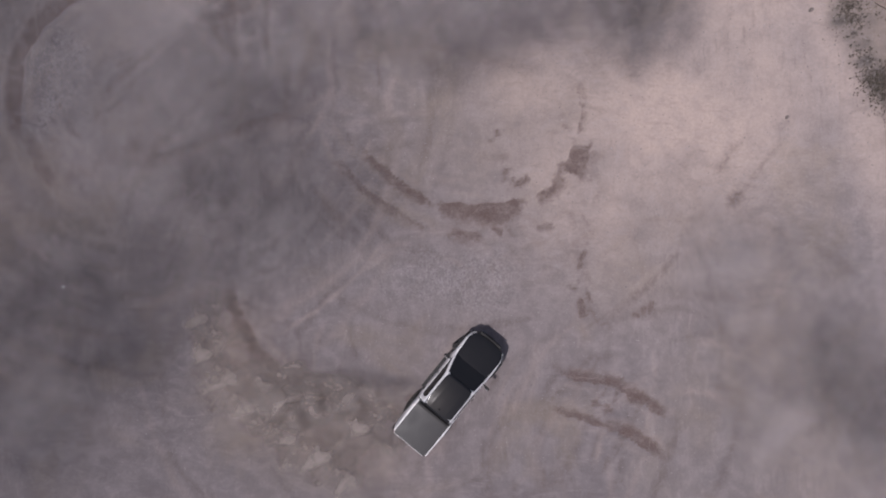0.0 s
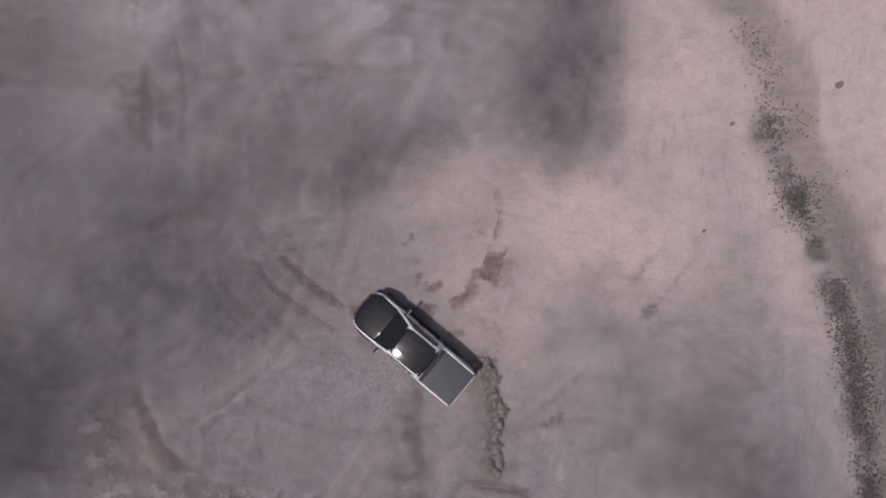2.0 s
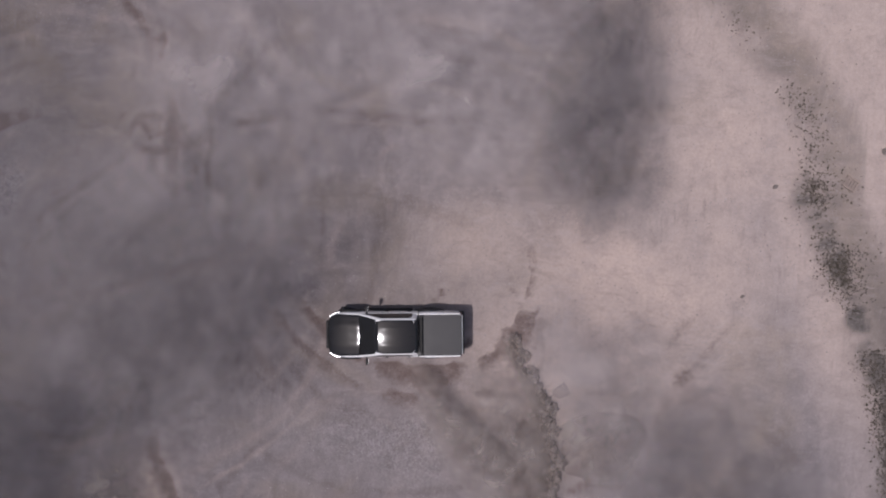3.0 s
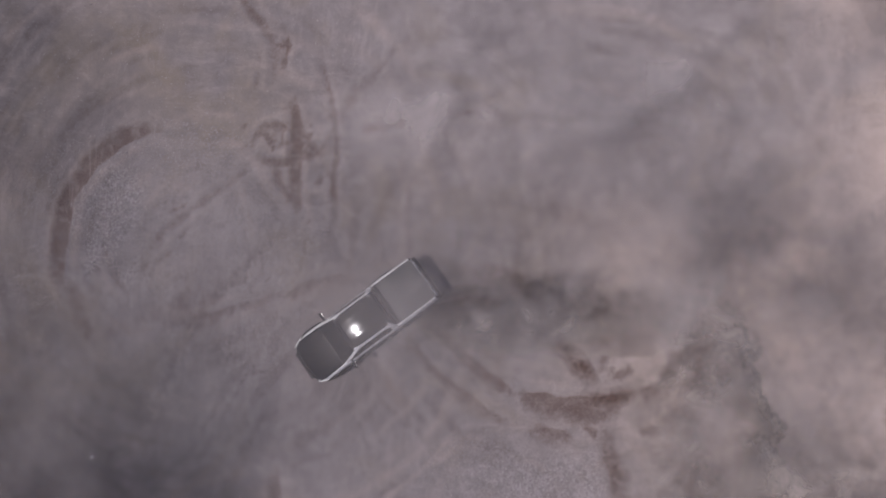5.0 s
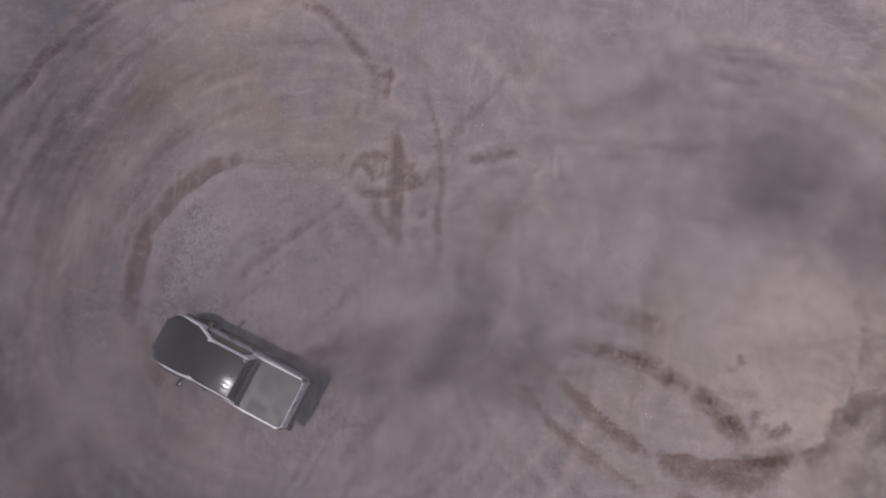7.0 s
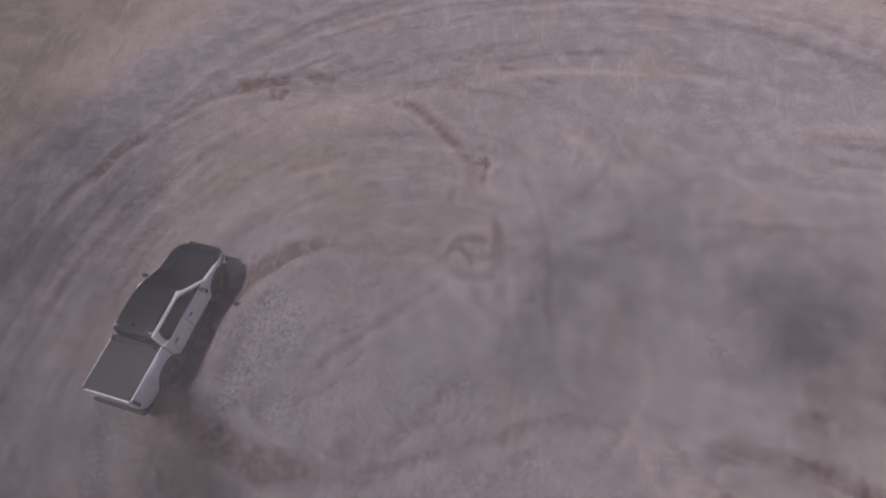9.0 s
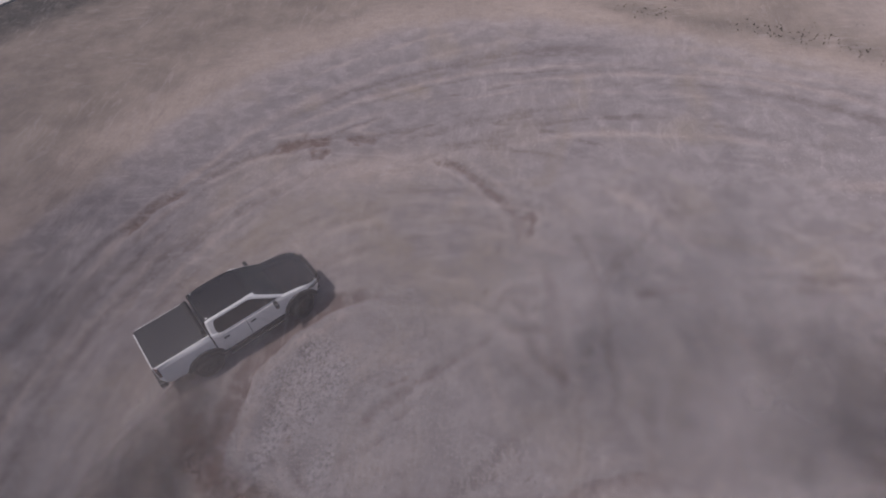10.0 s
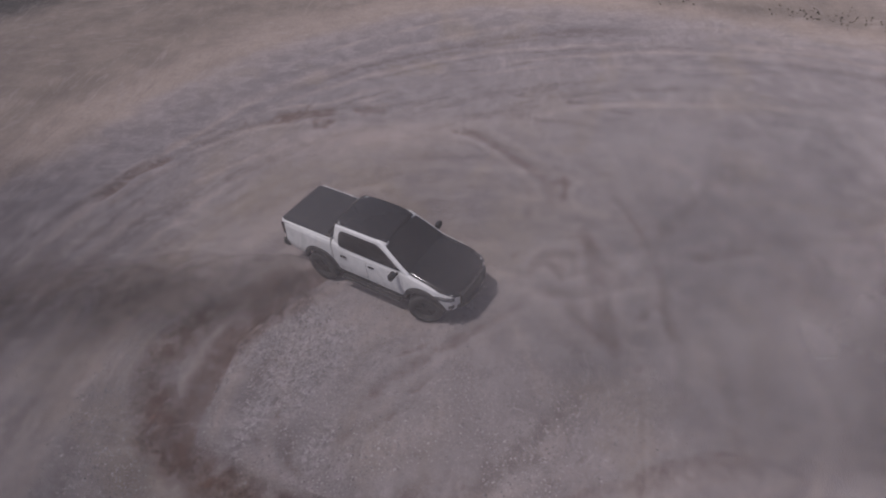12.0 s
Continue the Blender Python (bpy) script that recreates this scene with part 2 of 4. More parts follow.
def value_noise(x, y, scale, octaves=4, shift=0.0):
    """Smooth noise of 0 to 1 at arrays of places."""
    total, weight, amp = 0.0, 0.0, 1.0
    for k in range(octaves):
        u, v = x * scale + 37.3 * k + shift, y * scale - 19.7 * k + 2 * shift
        i, j = np.floor(u).astype(int), np.floor(v).astype(int)
        f, g = u - i, v - j
        f, g = f * f * (3 - 2 * f), g * g * (3 - 2 * g)
        a, b = LATTICE[i % 256, j % 256], LATTICE[(i + 1) % 256, j % 256]
        c, d = LATTICE[i % 256, (j + 1) % 256], LATTICE[(i + 1) % 256, (j + 1) % 256]
        total = total + amp * (a * (1 - f) * (1 - g) + b * f * (1 - g) + c * (1 - f) * g + d * f * g)
        weight, amp, scale = weight + amp, amp * 0.55, scale * 2.07
    return total / weight


# ---- ground ----
def spread(lo, hi, step, far):
    """Even steps from lo to hi, growing steps beyond."""
    out, mid = [], list(np.arange(lo, hi + step / 2, step))
    d, s = step, step
    while d < far:
        s *= 1.16
        d += s
        out.append(d)
    return np.array([lo - v for v in out[::-1]] + mid + [mid[-1] + v for v in out])


class Ground:
    def __init__(self):
        self.xs, self.ys = spread(-30, 23, 0.115, 2500), spread(-11, 30, 0.115, 2500)
        self.x, self.y = np.meshgrid(self.xs, self.ys)
        self.wob = value_noise(self.x, self.y, 1.1, 4) - 0.5
        self.warp = [0.38 * (value_noise(self.x, self.y, 0.9, 4, s) - 0.5) for s in (21.0, 33.0)]
        self.rut, self.pale, self.streak, self.ochre = (np.zeros_like(self.x) for _ in range(4))
        self.z = 0.05 * (value_noise(self.x, self.y, 0.35, 4, 9.0) - 0.5)

    def near(self, points, reach):
        """The part of the sheet within reach of a line, with each node's distance from it and place along it."""
        p = curve_points(points)
        i0, i1 = np.searchsorted(self.ys, [p[:, 1].min() - reach, p[:, 1].max() + reach])
        j0, j1 = np.searchsorted(self.xs, [p[:, 0].min() - reach, p[:, 0].max() + reach])
        cut = np.s_[i0:i1, j0:j1]
        x, y = self.x[cut] + self.warp[0][cut], self.y[cut] + self.warp[1][cut]
        d, along, side = np.full(x.shape, 1e9), np.zeros(x.shape), np.zeros(x.shape)
        way = np.gradient(p, axis=0)
        for k, (a, b) in enumerate(p):
            q = np.hypot(x - a, y - b)
            hit = q < d
            d[hit], along[hit] = q[hit], k / max(1, len(p) - 1)
            side[hit] = (way[k, 0] * (y - b) - way[k, 1] * (x - a))[hit]
        self.side = np.sign(side)
        return cut, d, along

    def rut_or_shadow(self, points, width=0.35, strength=1.0, depth=0.05, seed=0.0, rough=0.7, inner=0):
        """A rut, or a painted shadow, along a line; inner 1 or -1: crisp on its left or right side, smeared outwards on
        the other.
        """
        cut, d, along = self.near(points, width * 4)
        patch = value_noise(self.x[cut], self.y[cut], 0.9, 3, 13.0 + seed)
        d = d + self.wob[cut] * width * 0.9 * rough
        body = np.exp(-(np.maximum(0, d) / (0.95 * width)) ** 2)
        if inner:
            crisp = np.clip((0.75 * width - d) / (0.35 * width), 0, 1)
            smear = np.exp(-(np.maximum(0, d) / (1.7 * width)) ** 2)
            body = np.where(self.side * inner > 0, crisp, smear)
        ends = np.clip(np.minimum(along, 1 - along) * 5, 0, 1)
        body = body * ends * np.clip(0.35 + 1.3 * patch * rough + 0.6 * (1 - rough), 0, 1)
        self.rut[cut] = np.maximum(self.rut[cut], strength * body)
        berm = np.exp(-((d - 1.7 * width) / (0.5 * width)) ** 2) * ends
        self.z[cut] += depth * (0.7 * berm - body)
        self.pale[cut] = np.maximum(self.pale[cut], 0.35 * berm * strength * patch * 1.5)

    # lightens patches: settled dust, and the backscatter glow put into the colour
    def dust(self, x, y, rx, ry, strength, turn=0.0):
        a = radians(turn)
        u = ((self.x - x) * math.cos(a) + (self.y - y) * math.sin(a)) / rx
        v = (-(self.x - x) * math.sin(a) + (self.y - y) * math.cos(a)) / ry
        g = np.exp(-(u * u + v * v)) * np.clip(0.3 + 1.4 * value_noise(self.x, self.y, 0.45, 4, x + y), 0, 1.2)
        self.pale = np.maximum(self.pale, strength * g)

    def clay(self, x, y, rx, ry, strength, turn=0.0):
        """A patch where yellowish clay shows through the gravel."""
        a = radians(turn)
        u = ((self.x - x) * math.cos(a) + (self.y - y) * math.sin(a)) / rx
        v = (-(self.x - x) * math.sin(a) + (self.y - y) * math.cos(a)) / ry
        g = np.exp(-(u * u + v * v)) * np.clip(2.6 * value_noise(self.x, self.y, 0.6, 5, x - y) - 0.5, 0, 1)
        self.ochre = np.maximum(self.ochre, strength * g)

    def sweeps(self, cx, cy, r0, r1, count, seed, a0=0, a1=360):
        """Faint curved scrapes round a turning place."""
        rnd = random.Random(seed)
        for _ in range(count):
            r, a, span = rnd.uniform(r0, r1), rnd.uniform(a0, a1), rnd.uniform(14, 55)
            ox, oy, sq = cx + rnd.uniform(-1, 1), cy + rnd.uniform(-1, 1), rnd.uniform(0.85, 1.1)
            pts = [(ox + r * math.cos(radians(a + span * k / 4)), oy + sq * r * math.sin(radians(a + span * k / 4))) for k in range(5)]
            cut, d, along = self.near(pts, 1.0)
            width, power = rnd.uniform(0.07, 0.26), rnd.uniform(0.25, 1.0)
            ends = np.clip(np.minimum(along, 1 - along) * 4, 0, 1)
            d = np.maximum(0, d + self.wob[cut] * 0.35)
            body = np.exp(-(d / width) ** 2) * ends * power
            if rnd.random() < 0.33:
                self.pale[cut] = np.maximum(self.pale[cut], 0.30 * body)
            else:
                self.streak[cut] = np.maximum(self.streak[cut], body)
            self.z[cut] -= 0.012 * body


EDGE = [(-28.3, 12.8), (-25.5, 19.2), (-20.7, 25.2), (-13, 28.5), (-4.1, 26.6), (3.2, 23.1), (9, 19), (15.5, 13.3), (17, 8.7), (18.7, 5), (20.5, -1), (18, -14), (0, -20), (-20, -15), (-30, 0)]


def yard_reach(x, y):
    """Metres by which places lie outside the gravel yard's edge."""
    cx, cy = -5.0, 6.0
    ang = np.array([math.atan2(b - cy, a - cx) for a, b in EDGE])
    rad = np.array([math.hypot(a - cx, b - cy) for a, b in EDGE])
    o = np.argsort(ang)
    return np.hypot(x - cx, y - cy) - np.interp(np.arctan2(y - cy, x - cx), ang[o], rad[o], period=2 * math.pi)


WEED_LINE = curve_points([(22.0, -8.0), (21.4, -2.5), (20.6, 2.0), (19.4, 5.5), (17.9, 8.6), (17.0, 10.6), (16.6, 13.6), (13.5, 17.6), (8.0, 22.0), (1.5, 26.0), (-2.0, 27.3), (-6.0, 29.0)], 0.2)


def build_ground():
    g = Ground()
    # ring left round the first turn
    g.rut_or_shadow([(-3.5, 5.5), (-2.6, 4.6), (-1.2, 3.6), (-0.1, 2.95)], 0.20, 0.75, 0.04, 1, inner=1)
    g.rut_or_shadow([(-0.3, 3.2), (0.6, 2.9), (1.6, 2.8), (2.5, 2.85), (3.6, 3.15)], 0.34, 1.0, 0.06, 2, inner=1)
    g.rut_or_shadow([(3.9, 3.2), (4.7, 3.8), (5.1, 4.3)], 0.26, 0.7, 0.04, 3, inner=1)
    g.rut_or_shadow([(5.2, 4.3), (5.5, 5.0), (5.7, 5.7)], 0.42, 1.0, 0.05, 4, inner=1)
    g.rut_or_shadow([(5.6, 5.8), (5.85, 7.1), (5.6, 8.3)], 0.22, 0.45, 0.03, 5, inner=1)
    g.rut_or_shadow([(-4.7, 5.3), (-2.9, 3.4), (-1.2, 2.4), (0.2, 1.9)], 0.20, 0.5, 0.03, 6, inner=1)
    g.rut_or_shadow([(0.2, 1.95), (1.0, 1.75), (1.9, 1.85)], 0.28, 0.6, 0.04, 7, inner=1)
    # the truck's newest line
    g.rut_or_shadow([(-8.6, 0.0), (-8.4, -1.2), (-7.7, -2.7), (-6.3, -4.3)], 0.26, 0.8, 0.06, 9, inner=1)
    g.rut_or_shadow([(-6.3, -4.3), (-5.0, -5.0), (-3.6, -5.3), (-1.9, -5.4)], 0.34, 0.75, 0.05, 10, inner=1)
    g.rut_or_shadow([(-8.9, -3.2), (-7.3, -4.8), (-5.2, -6.2), (-3.0, -6.7)], 0.26, 0.45, 0.04, 11, inner=1)
    # shadow along the thrown dust's ragged edge, painted in rut colour
    g.rut_or_shadow([(4.2, 4.1), (5.2, 2.9), (5.8, 1.2), (6.2, -0.6), (5.9, -2.2)], 0.30, 0.28, 0.05, 12)
    # older tracks
    g.rut_or_shadow([(4.4, -3.85), (5.3, -4.0), (6.5, -4.2), (7.7, -4.6), (9.9, -5.9)], 0.22, 0.8, 0.04, 13, inner=-1)
    g.rut_or_shadow([(4.2, -5.35), (5.6, -5.7), (7.2, -6.2), (8.4, -6.8), (9.6, -7.7)], 0.22, 0.85, 0.04, 14, inner=-1)
    g.rut_or_shadow([(14.2, 5.9), (13.0, 4.3), (12.1, 3.3)], 0.26, 0.30, 0.03, 15)
    g.rut_or_shadow([(12.6, 3.7), (12.25, 3.35), (12.0, 2.9)], 0.34, 0.55, 0.03, 16)
    g.rut_or_shadow([(12.6, 6.0), (11.7, 4.8), (11.2, 4.1)], 0.34, 0.28, 0.03, 17)
    g.rut_or_shadow([(10.5, 1.6), (9.4, 0.5), (8.1, -0.8), (6.6, -2.2)], 0.26, 0.34, 0.03, 18)
    g.rut_or_shadow([(8.9, -0.9), (8.1, -1.6)], 0.25, 0.6, 0.03, 19)
    # second turning place
    g.rut_or_shadow([(-17.2, 6.0), (-16.8, 4.6), (-15.8, 3.4)], 0.34, 0.5, 0.05, 21, inner=-1)
    g.rut_or_shadow([(-24.0, 13.9), (-23.2, 15.5), (-22.2, 16.6)], 0.28, 0.6, 0.04, 22, inner=-1)
    g.rut_or_shadow([(-14.4, 6.8), (-13.2, 8.4), (-11.6, 9.6), (-10.2, 11.0)], 0.20, 0.5, 0.03, 23)
    # crossing tracks
    g.rut_or_shadow([(-13.2, 18.5), (-11.3, 16.9), (-10.3, 15.6), (-9.4, 13.6)], 0.26, 0.55, 0.04, 24)
    g.rut_or_shadow([(-9.2, 13.5), (-8.95, 12.0), (-8.8, 10.4), (-8.6, 8.7)], 0.24, 0.95, 0.06, 25, 0.5)
    g.rut_or_shadow([(-8.5, 15.4), (-7.9, 13.8), (-7.45, 12.2), (-7.3, 10.0), (-7.2, 8.2)], 0.17, 0.55, 0.04, 26)
    g.rut_or_shadow([(-10.7, 11.0), (-10.2, 11.9), (-9.1, 12.3)], 0.20, 0.55, 0.04, 27)
    g.rut_or_shadow([(-10.6, 10.9), (-9.6, 10.7), (-8.2, 11.2), (-7.6, 11.8)], 0.22, 0.55, 0.04, 28)
    g.rut_or_shadow([(-6.7, 12.0), (-5.7, 12.35), (-4.7, 12.6)], 0.22, 0.6, 0.04, 29)
    g.rut_or_shadow([(-4.3, 12.75), (-2.0, 12.95), (0.0, 12.9), (2.0, 12.7)], 0.22, 0.42, 0.02, 30)
    g.rut_or_shadow([(-9.6, 10.6), (-9.2, 9.9), (-8.8, 9.2)], 0.24, 0.7, 0.04, 31)
    g.rut_or_shadow([(-20.0, 18.75), (-18.6, 19.0), (-17.2, 19.35)], 0.36, 0.9, 0.05, 32)
    g.rut_or_shadow([(-17.0, 19.35), (-15.6, 19.3)], 0.24, 0.55, 0.04, 33)
    g.rut_or_shadow([(-13.4, 18.2), (-12.2, 17.6), (-11.3, 16.8)], 0.22, 0.55, 0.04, 34)
    # fresh ruts of the last turn
    g.rut_or_shadow([(-14.2, 4.55), (-13.0, 4.7), (-11.4, 5.0), (-9.35, 5.67), (-7.3, 6.5), (-5.5, 6.9)], 0.26, 0.42, 0.03, 39, 0.4, inner=1)
    g.rut_or_shadow([(-13.8, 11.85), (-14.6, 11.75), (-15.3, 11.45), (-16.1, 10.9), (-16.8, 10.2), (-17.4, 9.1), (-17.62, 7.9), (-17.62, 7.1), (-17.5, 5.9), (-17.2, 5.2)], 0.30, 1.0, 0.05, 36, 0.12, inner=1)
    for x, y, s, a in ((-16.08, 6.41, 0.28, 2.3), (-15.11, 5.86, 0.32, 2.7), (-14.31, 6.43, 0.4, 0.9), (-13.6, 7.0, 0.4, 0.8), (-12.9, 7.9, 0.5, 0.8), (-15.9, 6.9, 0.2, 1.2), (-13.2, 8.9, 0.5, 0.5)):
        g.rut_or_shadow([(x - s * math.cos(a), y - s * math.sin(a)), (x, y), (x + s * math.cos(a), y + s * math.sin(a))], 0.13, 0.42, 0.03, 37 + x)
    g.rut_or_shadow([(-17.0, 4.2), (-15.2, 4.2), (-13.2, 5.0), (-11.0, 6.2)], 0.75, 0.34, 0.02, 38)
    # scuffed soil where tracks cross, and flecks along the painted dust shadow
    rnd = random.Random(8)
    for cx, cy, sx, sy, count in ((-9.6, 11.3, 1.3, 1.0, 16), (-8.0, 11.0, 0.9, 2.6, 10), (5.7, 5.0, 0.5, 1.2, 7), (1.8, 2.4, 2.2, 0.5, 10), (6.0, 0.5, 0.5, 2.6, 12), (-5.5, -5.0, 2.6, 0.8, 14), (7.6, -4.6, 1.6, 0.5, 8), (2.2, 5.0, 0.9, 1.0, 8), (-18.2, 18.9, 1.8, 0.4, 8), (-9.8, 14.8, 0.9, 1.6, 9)):
        for _ in range(count):
            x, y, a, s = rnd.gauss(cx, sx * 0.6), rnd.gauss(cy, sy * 0.6), rnd.uniform(0, 3.14), rnd.uniform(0.15, 0.55)
            g.rut_or_shadow([(x - s * math.cos(a), y - s * math.sin(a)), (x + s * math.cos(a), y + s * math.sin(a))], rnd.uniform(0.10, 0.22), rnd.uniform(0.3, 0.8), 0.03, x)
    g.sweeps(1.5, 7.4, 1.5, 11.5, 130, 11)
    g.sweeps(-12.5, 8.0, 2.0, 13.0, 210, 12)
    g.sweeps(-1.0, -3.0, 3.0, 13.0, 140, 13)
    g.sweeps(-6.0, 6.0, 15.0, 21.0, 90, 14, 20, 200)
    g.sweeps(-12.0, 8.0, 5.5, 12.5, 130, 16, 100, 230)
    g.sweeps(10.0, -8.0, 3.0, 12.0, 90, 15, 40, 190)
    # pale dust to the east, with the glow opposite the sun painted in
    g.dust(9.5, 6.5, 7.2, 5.0, 1.0, 30)
    g.dust(13.0, 13.0, 4.0, 5.0, 0.8)
    g.dust(4.0, 8.0, 3.0, 2.2, 0.7)
    g.dust(-4.8, -6.6, 3.2, 1.0, 0.9, -25)
    g.dust(-8.4, -3.0, 0.9, 1.8, 0.7)
    g.dust(14.0, -2.0, 1.6, 6.0, 0.35, 12)
    g.dust(-16.0, 17.6, 3.6, 1.0, 0.35, 10)
    for x, y, rx, ry, f, a in ((-13.0, 13.6, 4.2, 2.2, 0.7, -20), (-11.6, 12.0, 2.2, 1.2, 0.7, 0), (-16.5, 15.0, 4.0, 2.4, 0.6, 30), (-20.0, 12.0, 1.6, 4.0, 0.5, 0), (2.0, 7.0, 3.0, 2.5, 0.55, 0), (14.5, -4.0, 2.2, 5.0, 0.7, 10), (10.0, -6.0, 1.5, 3.5, 0.5, -15), (-6.5, -6.6, 3.5, 1.6, 0.8, -30), (8.6, 1.0, 2.6, 1.4, 0.6, 40), (1.2, 6.0, 1.2, 2.6, 0.5, 10)):
        g.clay(x, y, rx, ry, f, a)
    out = yard_reach(g.x, g.y) + 1.1 * g.wob + 0.7 * (value_noise(g.x, g.y, 0.3, 2, 3.0) - 0.5)
    field = np.clip(out / 0.9 + 0.4, 0, 1)
    rim = np.exp(-((out - 0.9) / 1.7) ** 2) * np.clip(0.25 + 1.5 * value_noise(g.x, g.y, 0.5, 4, 17.0), 0, 1)
    east = np.clip((g.x - 2) / 8, 0, 1)
    g.pale = np.maximum(g.pale, 0.45 * rim)
    field = field * (1 - 0.75 * east)
    g.pale = np.maximum(g.pale, east * np.clip(1 + out / 3, 0, 0.75) * np.clip((g.y + 1) / 6, 0.25, 1))
    g.z += 0.10 * np.clip(out / 2.0, 0, 1) + 0.10 * (value_noise(g.x, g.y, 0.12, 3) - 0.5) * np.clip(out / 8, 0, 1)
    # dark verge beyond the field, and the worn road beside the weeds
    rim_y = np.interp(g.x, (-200, -60, -37.3, -34.3, -29.7, -21.3, -10), (-120, 6, 26.7, 29.9, 33.0, 36.0, 38.0))
    verge = np.clip((g.y - rim_y + 0.6 + 3.0 * g.wob) / 2.6, 0, 1) * np.clip((-8 - g.x) / 8, 0, 1)
    side = np.exp(-((out - 2.6 + 1.2 * g.wob) / 1.2) ** 2) * np.clip((g.x - 6) / 6, 0, 1) * np.clip((11 - g.y) / 5, 0, 1) * 0.6
    verge = np.maximum(verge, side)
    worn = np.zeros_like(g.x)
    for a, c in WEED_LINE[::3]:
        weedy = np.s_[np.searchsorted(g.ys, c - 2):np.searchsorted(g.ys, c + 2), np.searchsorted(g.xs, a - 2):np.searchsorted(g.xs, a + 2)]
        q = np.hypot(g.x[weedy] - a - 0.1, g.y[weedy] - c) + 1.3 * g.wob[weedy]
        verge[weedy] = np.maximum(verge[weedy], (0.95 if c < 11.5 else 0.28) * np.exp(-(q / 0.55) ** 2))
        band = np.hypot((g.x[weedy] - a - 1.2) / 1.25, (g.y[weedy] - c) / 0.9) + 0.9 * g.wob[weedy]
        worn[weedy] = np.maximum(worn[weedy], np.exp(-band ** 2))
    g.ochre = np.maximum(g.ochre, 0.75 * worn)
    g.pale *= 1 - 0.8 * worn
    g.streak = np.maximum(g.streak, 0.8 * worn)
    far = np.clip((g.y - 37 - 0.25 * (g.x + 10)) / 4, 0, 1) * np.clip((g.x + 10) / 8, 0, 1) * 0.5
    verge = np.maximum(verge, far)
    g.streak *= 1 - field
    heap = np.clip((1.15 - np.hypot((g.x + 15.9) / 2.9, (g.y - 7.4) / 3.3) - 0.8 * g.wob) * 1.6, 0, 1)
    grit = heap * np.clip(3.2 * value_noise(0.9 * g.x - 0.5 * g.y, 0.3 * (g.x + g.y), 1.0, 4, 41.0) - 1.0, 0, 1) * np.clip(1 - 1.6 * g.rut, 0, 1)
    grit = np.maximum(grit, 0.6 * np.exp(-(((g.x - 1.0) / 5.0) ** 2 + ((g.y - 0.0) / 2.6) ** 2)) * np.clip(1.6 * value_noise(g.x, g.y, 0.5, 3, 43.0), 0, 1))
    h, w = g.x.shape
    idx = np.arange(h * w).reshape(h, w)
    quads = np.stack([idx[:-1, :-1], idx[:-1, 1:], idx[1:, 1:], idx[1:, :-1]], -1).reshape(-1, 4)
    me = bpy.data.meshes.new("ground")
    me.vertices.add(h * w)
    me.vertices.foreach_set("co", np.stack([g.x, g.y, g.z], -1).ravel().astype(np.float32))
    me.loops.add(quads.size)
    me.loops.foreach_set("vertex_index", quads.ravel().astype(np.int32))
    me.polygons.add(len(quads))
    me.polygons.foreach_set("loop_start", np.arange(0, quads.size, 4, dtype=np.int32))
    me.polygons.foreach_set("use_smooth", np.ones(len(quads), bool))
    me.update(calc_edges=True)
    for name, values in (("rut", g.rut), ("pale", g.pale), ("field", field), ("verge", verge), ("streak", g.streak), ("grit", grit), ("ochre", g.ochre)):
        me.attributes.new(name, "FLOAT", "POINT").data.foreach_set("value", np.clip(values, 0, 1).ravel().astype(np.float32))
    me.materials.append(GROUND)
    tagged(new("ground", me), "dusty grey gravel yard with brown wheel ruts and pale rim", "ground", kind="structure")
    return g


YARD = build_ground()


def height_at(x, y):
    return float(YARD.z[min(len(YARD.ys) - 1, np.searchsorted(YARD.ys, y)), min(len(YARD.xs) - 1, np.searchsorted(YARD.xs, x))])


# ---- pickup truck ----
# x, half width, underside, shoulder height
STATIONS = [(-2.6, 0.746, 0.58, 1.335), (-2.56, 0.804, 0.55, 1.36), (-2.49, 0.842, 0.52, 1.365), (-2.3, 0.861, 0.47, 1.37), (-1.8, 0.88, 0.45, 1.365), (-1.36, 0.895, 0.43, 1.355),
            (-0.95, 0.871, 0.41, 1.34), (-0.5, 0.861, 0.38, 1.25), (0.2, 0.861, 0.37, 1.235), (0.9, 0.866, 0.37, 1.22), (1.3, 0.88, 0.38, 1.2), (1.75, 0.895, 0.41, 1.125),
            (2.05, 0.876, 0.43, 1.065), (2.27, 0.828, 0.44, 1.01), (2.43, 0.746, 0.45, 0.955), (2.51, 0.632, 0.46, 0.9), (2.55, 0.478, 0.48, 0.86), (2.57, 0.306, 0.51, 0.83)]


def station(x):
    xs = [s[0] for s in STATIONS]
    return [float(np.interp(x, xs, [s[k] for s in STATIONS])) for k in (1, 2, 3)]


def section(x, crown=0.05):
    """The right half of the body's outline at x, from the underside up to the middle of the top."""
    w, zb, zs = station(x)
    side = [(0.0, zb), (0.80 * w, zb), (0.955 * w, zb + 0.06), (0.985 * w, zb + 0.16), (w, min(0.74, zs - 0.24)), (0.995 * w, min(0.88, zs - 0.17)), (0.975 * w, zs - 0.12), (0.945 * w, zs - 0.035), (0.895 * w, zs)]
    return side + [(f * w, zs + crown * (1 - (f / 0.895) ** 2)) for f in (0.65, 0.35, 0.0)]


def side_y(x, z):
    s = section(x)[2:8]
    return float(np.interp(z, [p[1] for p in s], [p[0] for p in s]))


